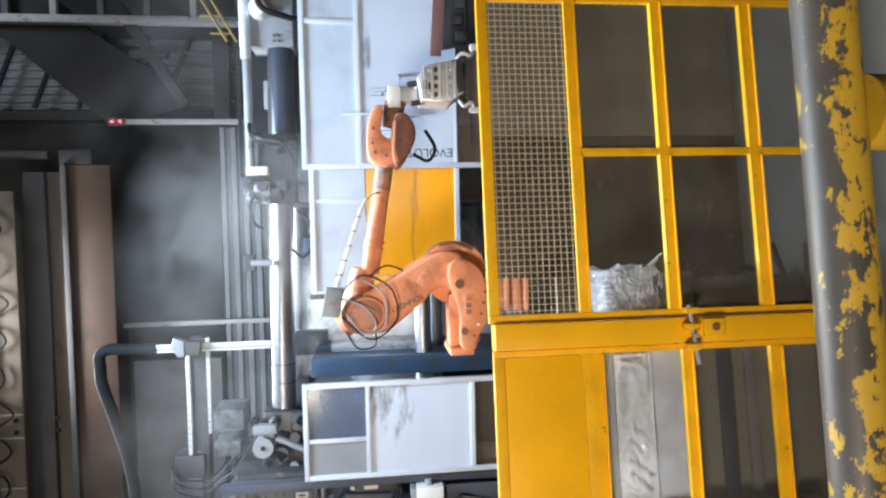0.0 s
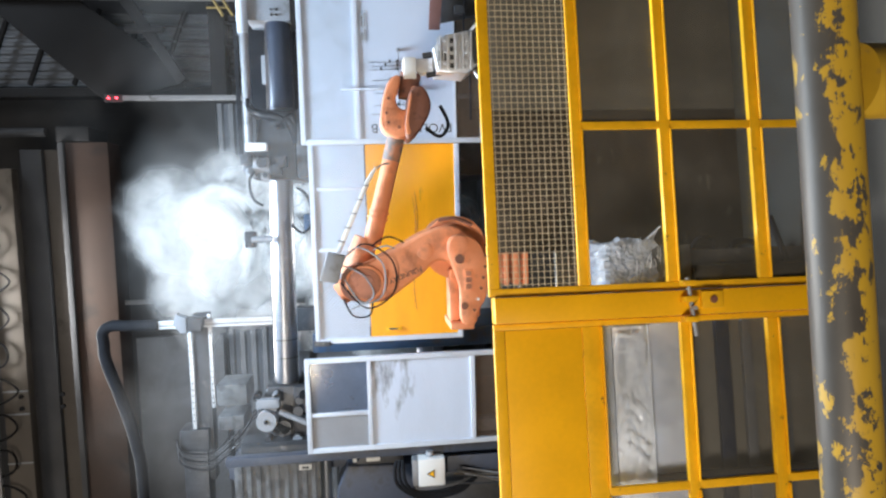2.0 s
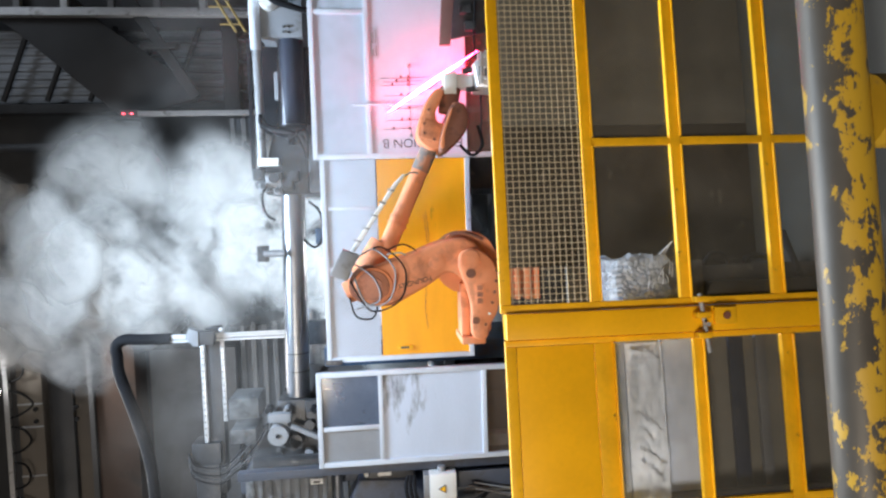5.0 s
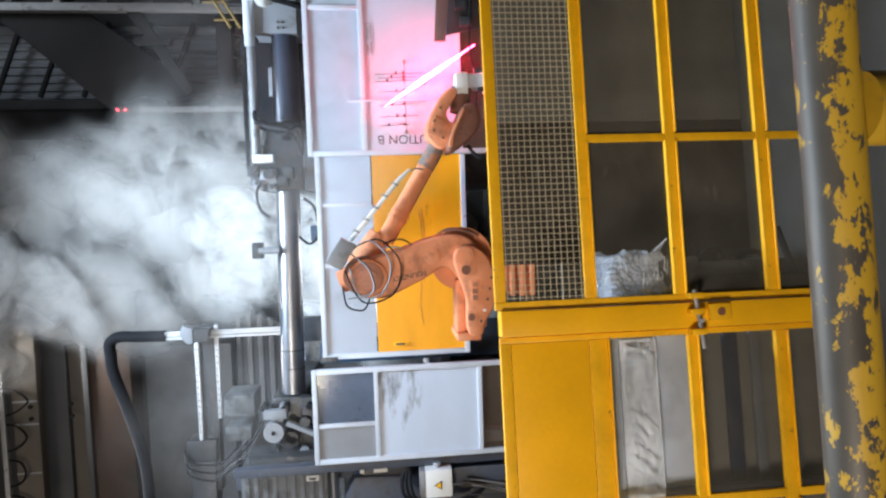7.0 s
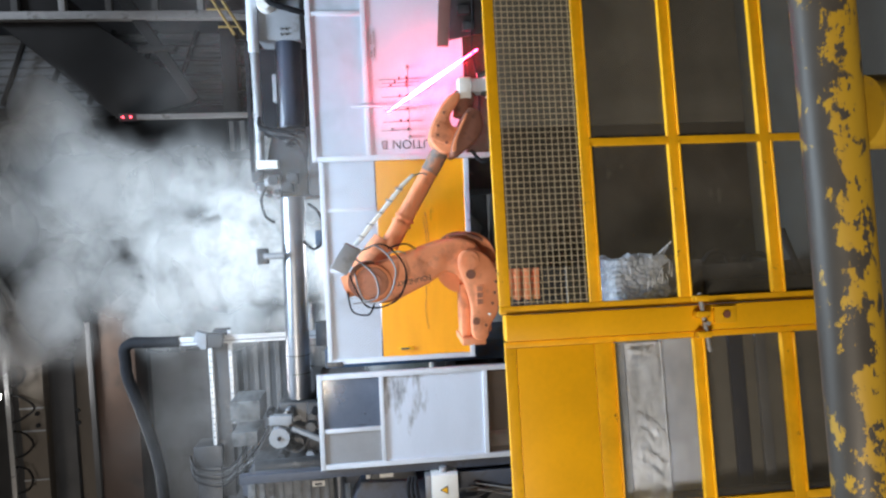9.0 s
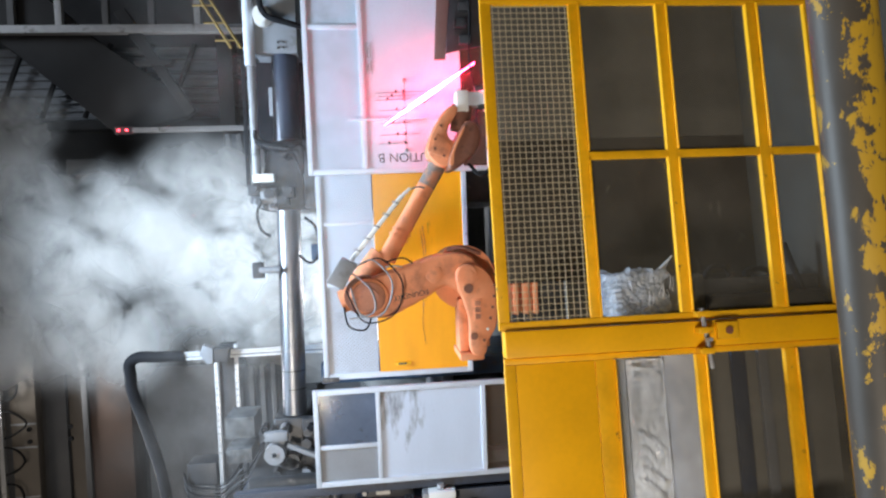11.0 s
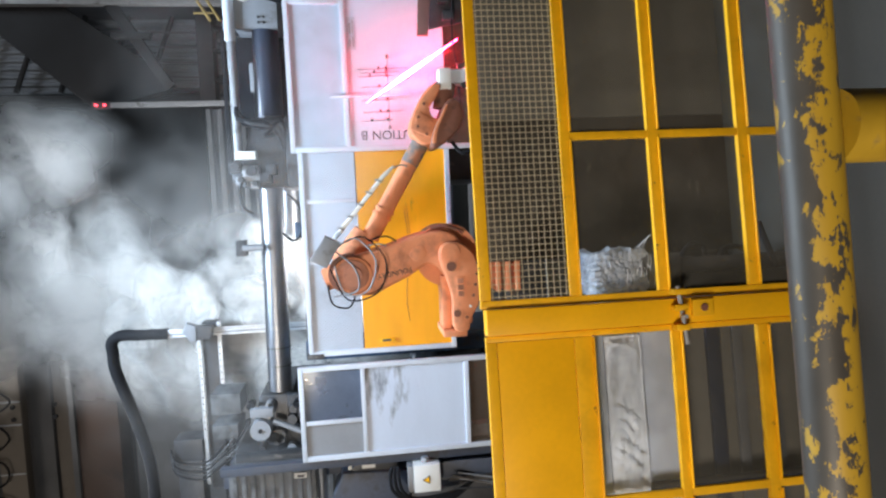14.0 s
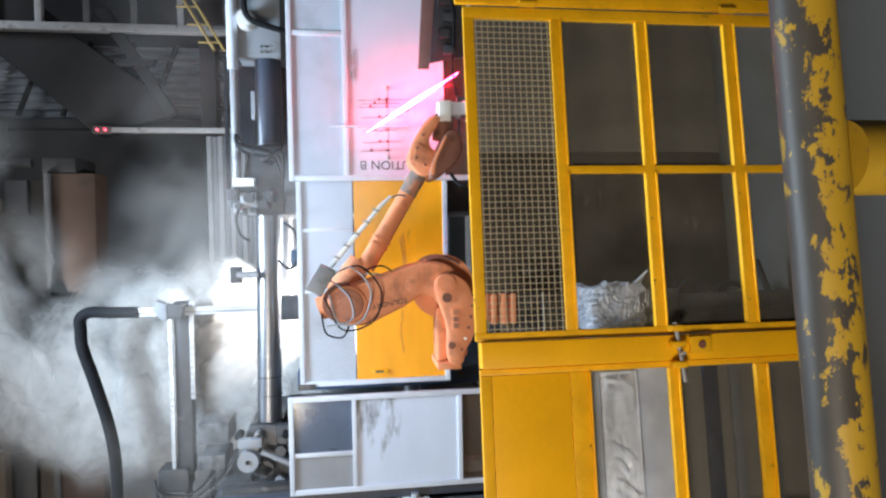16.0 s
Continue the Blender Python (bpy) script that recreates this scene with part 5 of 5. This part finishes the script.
# ---- steam: clouds of thin flakes that face the camera ----
def puff_mesh(seed, flakes, mat):
    """A cloud of unit radius: curled wisps of mist turned to face the camera. Its map tells how far a point lies from
    its wisp's rim.
    """
    rng = np.random.default_rng(seed)
    verts, faces, rim = [], [], []
    rings, segs = 6, 16
    for _ in range(flakes):
        c = rng.normal(size=3)
        c *= rng.uniform(0.0, 0.55) / np.linalg.norm(c)
        n = rng.normal(size=3) * (0.22, 0, 0.22) + (0, 1, 0)
        n /= np.linalg.norm(n)
        u = np.cross(n, (0.3, 0.5, 0.8))
        u /= np.linalg.norm(u)
        v = np.cross(n, u)
        rad, curl, ph = rng.uniform(0.5, 0.85), rng.uniform(-0.22, 0.22), rng.uniform(0, 6.28, 3)
        base = len(verts)
        verts.append(c)
        rim.append(1.0)
        for i in range(1, rings + 1):
            f = i / rings
            for j in range(segs):
                t = 2 * np.pi * j / segs
                r = rad * f * (1 + 0.22 * np.sin(2 * t + ph[0]) + 0.12 * np.sin(3 * t + ph[1]))
                lift = curl * r * r + 0.06 * rad * f * np.sin(2 * t + 3 * f + ph[2])
                verts.append(c + u * r * np.cos(t) + v * r * np.sin(t) + n * lift)
                rim.append(1 - f)
        for j in range(segs):
            faces.append((base, base + 1 + j, base + 1 + (j + 1) % segs))
            for i in range(rings - 1):
                p, q = base + 1 + i * segs, base + 1 + (i + 1) * segs
                faces.append((p + j, q + j, q + (j + 1) % segs, p + (j + 1) % segs))
    me = bpy.data.meshes.new("steam_puff")
    me.from_pydata([tuple(x) for x in verts], [], faces)
    layer = me.uv_layers.new(name="rim")
    for loop in me.loops:
        layer.data[loop.index].uv = (rim[loop.vertex_index], 0.5)
    me.materials.append(mat)
    me.shade_smooth()
    return me


PUFFS = []


CORES, HAZES = [], []


def steam():
    rng = random.Random(5)
    dense = [puff_mesh(k, 4, STEAM_DENSE) for k in range(4)]
    thin = [puff_mesh(20 + k, 3, STEAM_THIN) for k in range(6)]

    def puff(shape, size):
        ob = new("steam_puff", shape)
        ob.scale = (size, size * 0.7, size)
        tagged(ob, "translucent white flakes of steam and added haze", "steam", "steam cloud", "stuff")
        return ob

    # the thick foot of the cloud, which stays over the die and churns
    for k, (start, x, z, size) in enumerate(((0.35, 0.22, 2.35, 0.5), (0.3, -0.18, 2.4, 0.56), (0.55, 0.05, 2.72, 0.58), (0.5, -0.42, 2.3, 0.46), (0.2, -0.05, 2.2, 0.5), (0.75, -0.2, 2.85, 0.6),
                                             (10.9, 0.05, 2.3, 0.5), (11.3, -0.15, 2.7, 0.56), (11.7, -0.05, 3.15, 0.55))):
        CORES.append((puff(dense[k % 4], size), start, x, 6.0 + 0.06 * (k % 3), z, k))
    # what drifts up from it
    k, t0 = 0, 0.25
    while t0 < 15.6:
        # the jet wanders: over the die at first, nearer the toggle at the end
        late = t0 > 9.4
        wander = -0.05 if not late else -0.05 - 0.75 * min(1, (t0 - 9.4) / 3.0)
        x = wander + (rng.uniform(-0.45, 0.25) if t0 > 1.6 else rng.uniform(-0.45, 0.15))
        size = rng.uniform(0.8, 1.15) if t0 > 1.6 else rng.uniform(0.66, 0.82)
        ob = puff(dense[k % 4] if t0 < 1.6 or (t0 > 11.5 and k % 2) else thin[k % 6], size * (0.85 if t0 > 11.5 else 1.0))
        PUFFS.append((ob, t0, x, 6.15 + rng.uniform(-0.15, 0.3), rng.uniform(0.55, 0.9) * (0.85 if late else 0.92 if t0 < 1.6 else 1.0),
                      rng.uniform(-0.12, 0.02) if late else rng.uniform(-0.1, 0.08) if t0 < 2.2 else rng.uniform(-0.12, 0.16) if t0 < 6.5 else rng.uniform(-0.12, 0.1), rng.uniform(-18, 18)))
        k += 1
        t0 += rng.uniform(0.14, 0.2) if t0 < 1.4 else rng.uniform(0.2, 0.27)
    puff(thin[0], 0.75).location = (-0.6, 5.7, 1.75)
    # fine mist over the front of the machine, added to lift its dark tones
    near = [puff_mesh(60 + k, 1, LIFT_HAZE) for k in range(3)]
    for k, (x, z) in enumerate(((1.1, 1.5), (1.3, 2.3), (0.3, 1.9), (-0.6, 2.5), (-1.4, 2.1), (0.2, 2.7))):
        puff(near[k % 3], 0.95).location = (x, 4.45, z)
    # old mist that hangs in the hall
    veil = [puff_mesh(40 + k, 1, HAZE) for k in range(3)]
    for k, (x, z) in enumerate(((0.9, 3.3), (0.1, 4.2), (-0.6, 3.4), (1.1, 4.6), (0.2, 3.0))):
        HAZES.append((puff(veil[k % 3], 1.25), x, 6.8 + 0.1 * (k % 3), z, k))


steam()


def turned(v, degrees):
    a = radians(degrees)
    return Vector((v.x * math.cos(a) - v.y * math.sin(a), v.x * math.sin(a) + v.y * math.cos(a)))


def motions():
    """The sliding door shuts, the robot lowers its casting, the spray ram shifts, and steam rises."""
    walk(SLIDER, [(0, pose(0, 0, 0)), (0.5, pose(-0.129, 0, 0)), (1.0, pose(-0.259, 0, 0)), (1.5, pose(-0.387, 0, 0)), (2.0, pose(-0.512, 0, 0)),
                  (2.3, pose(-0.546, 0, 0)), (3.0, pose(-0.547, 0, 0)), (16.0, pose(-0.547, 0, 0))])
    # the lens streak's glowing rod stays hidden, then is pushed out to show
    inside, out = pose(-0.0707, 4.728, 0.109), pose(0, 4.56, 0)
    walk(LENS_STREAK, [(0, inside), (0.6, inside), (0.75, pose(-0.02, 4.64, 0.03)), (1.1, pose(-0.02, 4.64, 0.03)), (1.3, inside), (3.6, inside), (3.9, pose(-0.06, 4.69, 0.092)), (4.2, pose(-0.03, 4.65, 0.046)), (6.3, out), (16.0, out)])
    low, up, grip = [], [], []
    for t, a, u in ((0, 0, 0), (1, -1.7, -2.8), (2, -3.9, -5.7), (3, -5.9, -8.6), (4, -8.2, -11.8), (4.2, -8.8, -12.6), (5.4, -12.0, -17.6), (6.3, -13.8, -21.2),
                    (6.6, -14, -21.6), (7, -14, -21.7), (16, -14, -21.7)):
        e = SHOULDER + turned(ELBOW - SHOULDER, a)
        w = e + turned(WRIST - ELBOW, u)
        low.append((t, pose(SHOULDER.x, 0, SHOULDER.y, 0, -a, 0)))
        up.append((t, pose(e.x, 0, e.y, 0, -u, 0)))
        grip.append((t, pose(w.x, 0, w.y)))
    walk(LOWER, low)
    walk(UPPER, up)
    walk(HAND, grip)
    y = 5.78
    walk(SPRAY, [(0, pose(0, y, 0)), (4.2, pose(0, y, 0)), (7, pose(0, y, 0.01)), (8.2, pose(0, y, 0)), (10.3, pose(0, y, -0.15)), (14.0, pose(0, y, -0.14)), (14.3, pose(0.01, y, -0.13)),
                 (14.5, pose(0.04, y, -0.12)), (15.0, pose(0.22, y, -0.06)), (15.5, pose(0.385, y, 0.0)), (15.8, pose(0.4, y, 0.0)), (16.0, pose(0.4, y, 0.0))])
    for ob, t0, x, y, rise, drift, spin in PUFFS:
        rows = []
        wait = (x * 0.4 - 0.35, y, 1.45)
        times = sorted({0.0, 16.0, *(t for t in (t0 - 0.35, t0, t0 + 0.4, t0 + 1.0, t0 + 2.0, t0 + 3.5, t0 + 5.5) if 0 < t < 16)})
        for t in times:
            age = t - t0
            if age <= -0.3:
                at = wait
            elif age <= 0.02:
                at = (x, y, 2.05)
            else:
                at = (x + drift * age, y + 0.06 * age, 2.05 + rise * age - 0.025 * rise * age * age)
            rows.append((t, pose(*at, 0, spin * max(age, 0), 0)))
        walk(ob, rows)
    for ob, start, x, y, z, k in CORES:
        rows = [(0.0, pose(x * 0.5 - 0.2, y, 1.5)), (start, pose(x * 0.7 - 0.1, y, 1.75))]
        for i in range(16):
            t = start + 0.7 + i
            if t < 15.9:
                shift = -0.8 * min(1, max(0, (t - 10.8) / 2.2))
                rows.append((t, pose(x + shift + 0.08 * math.sin(1.9 * t + k), y, z - 0.45 * shift + 0.1 * math.sin(1.3 * t + 2 * k), 0, 14 * math.sin(0.7 * t + k), 0)))
        rows.append((16.0, rows[-1][1]))
        walk(ob, rows)
    for ob, x, y, z, k in HAZES:
        walk(ob, [(t, pose(x + 0.2 * math.sin(0.25 * t + k), y, z + 0.25 * math.sin(0.18 * t + 2 * k), 0, 3 * t, 0)) for t in (0, 4, 8, 12, 16)])


motions()
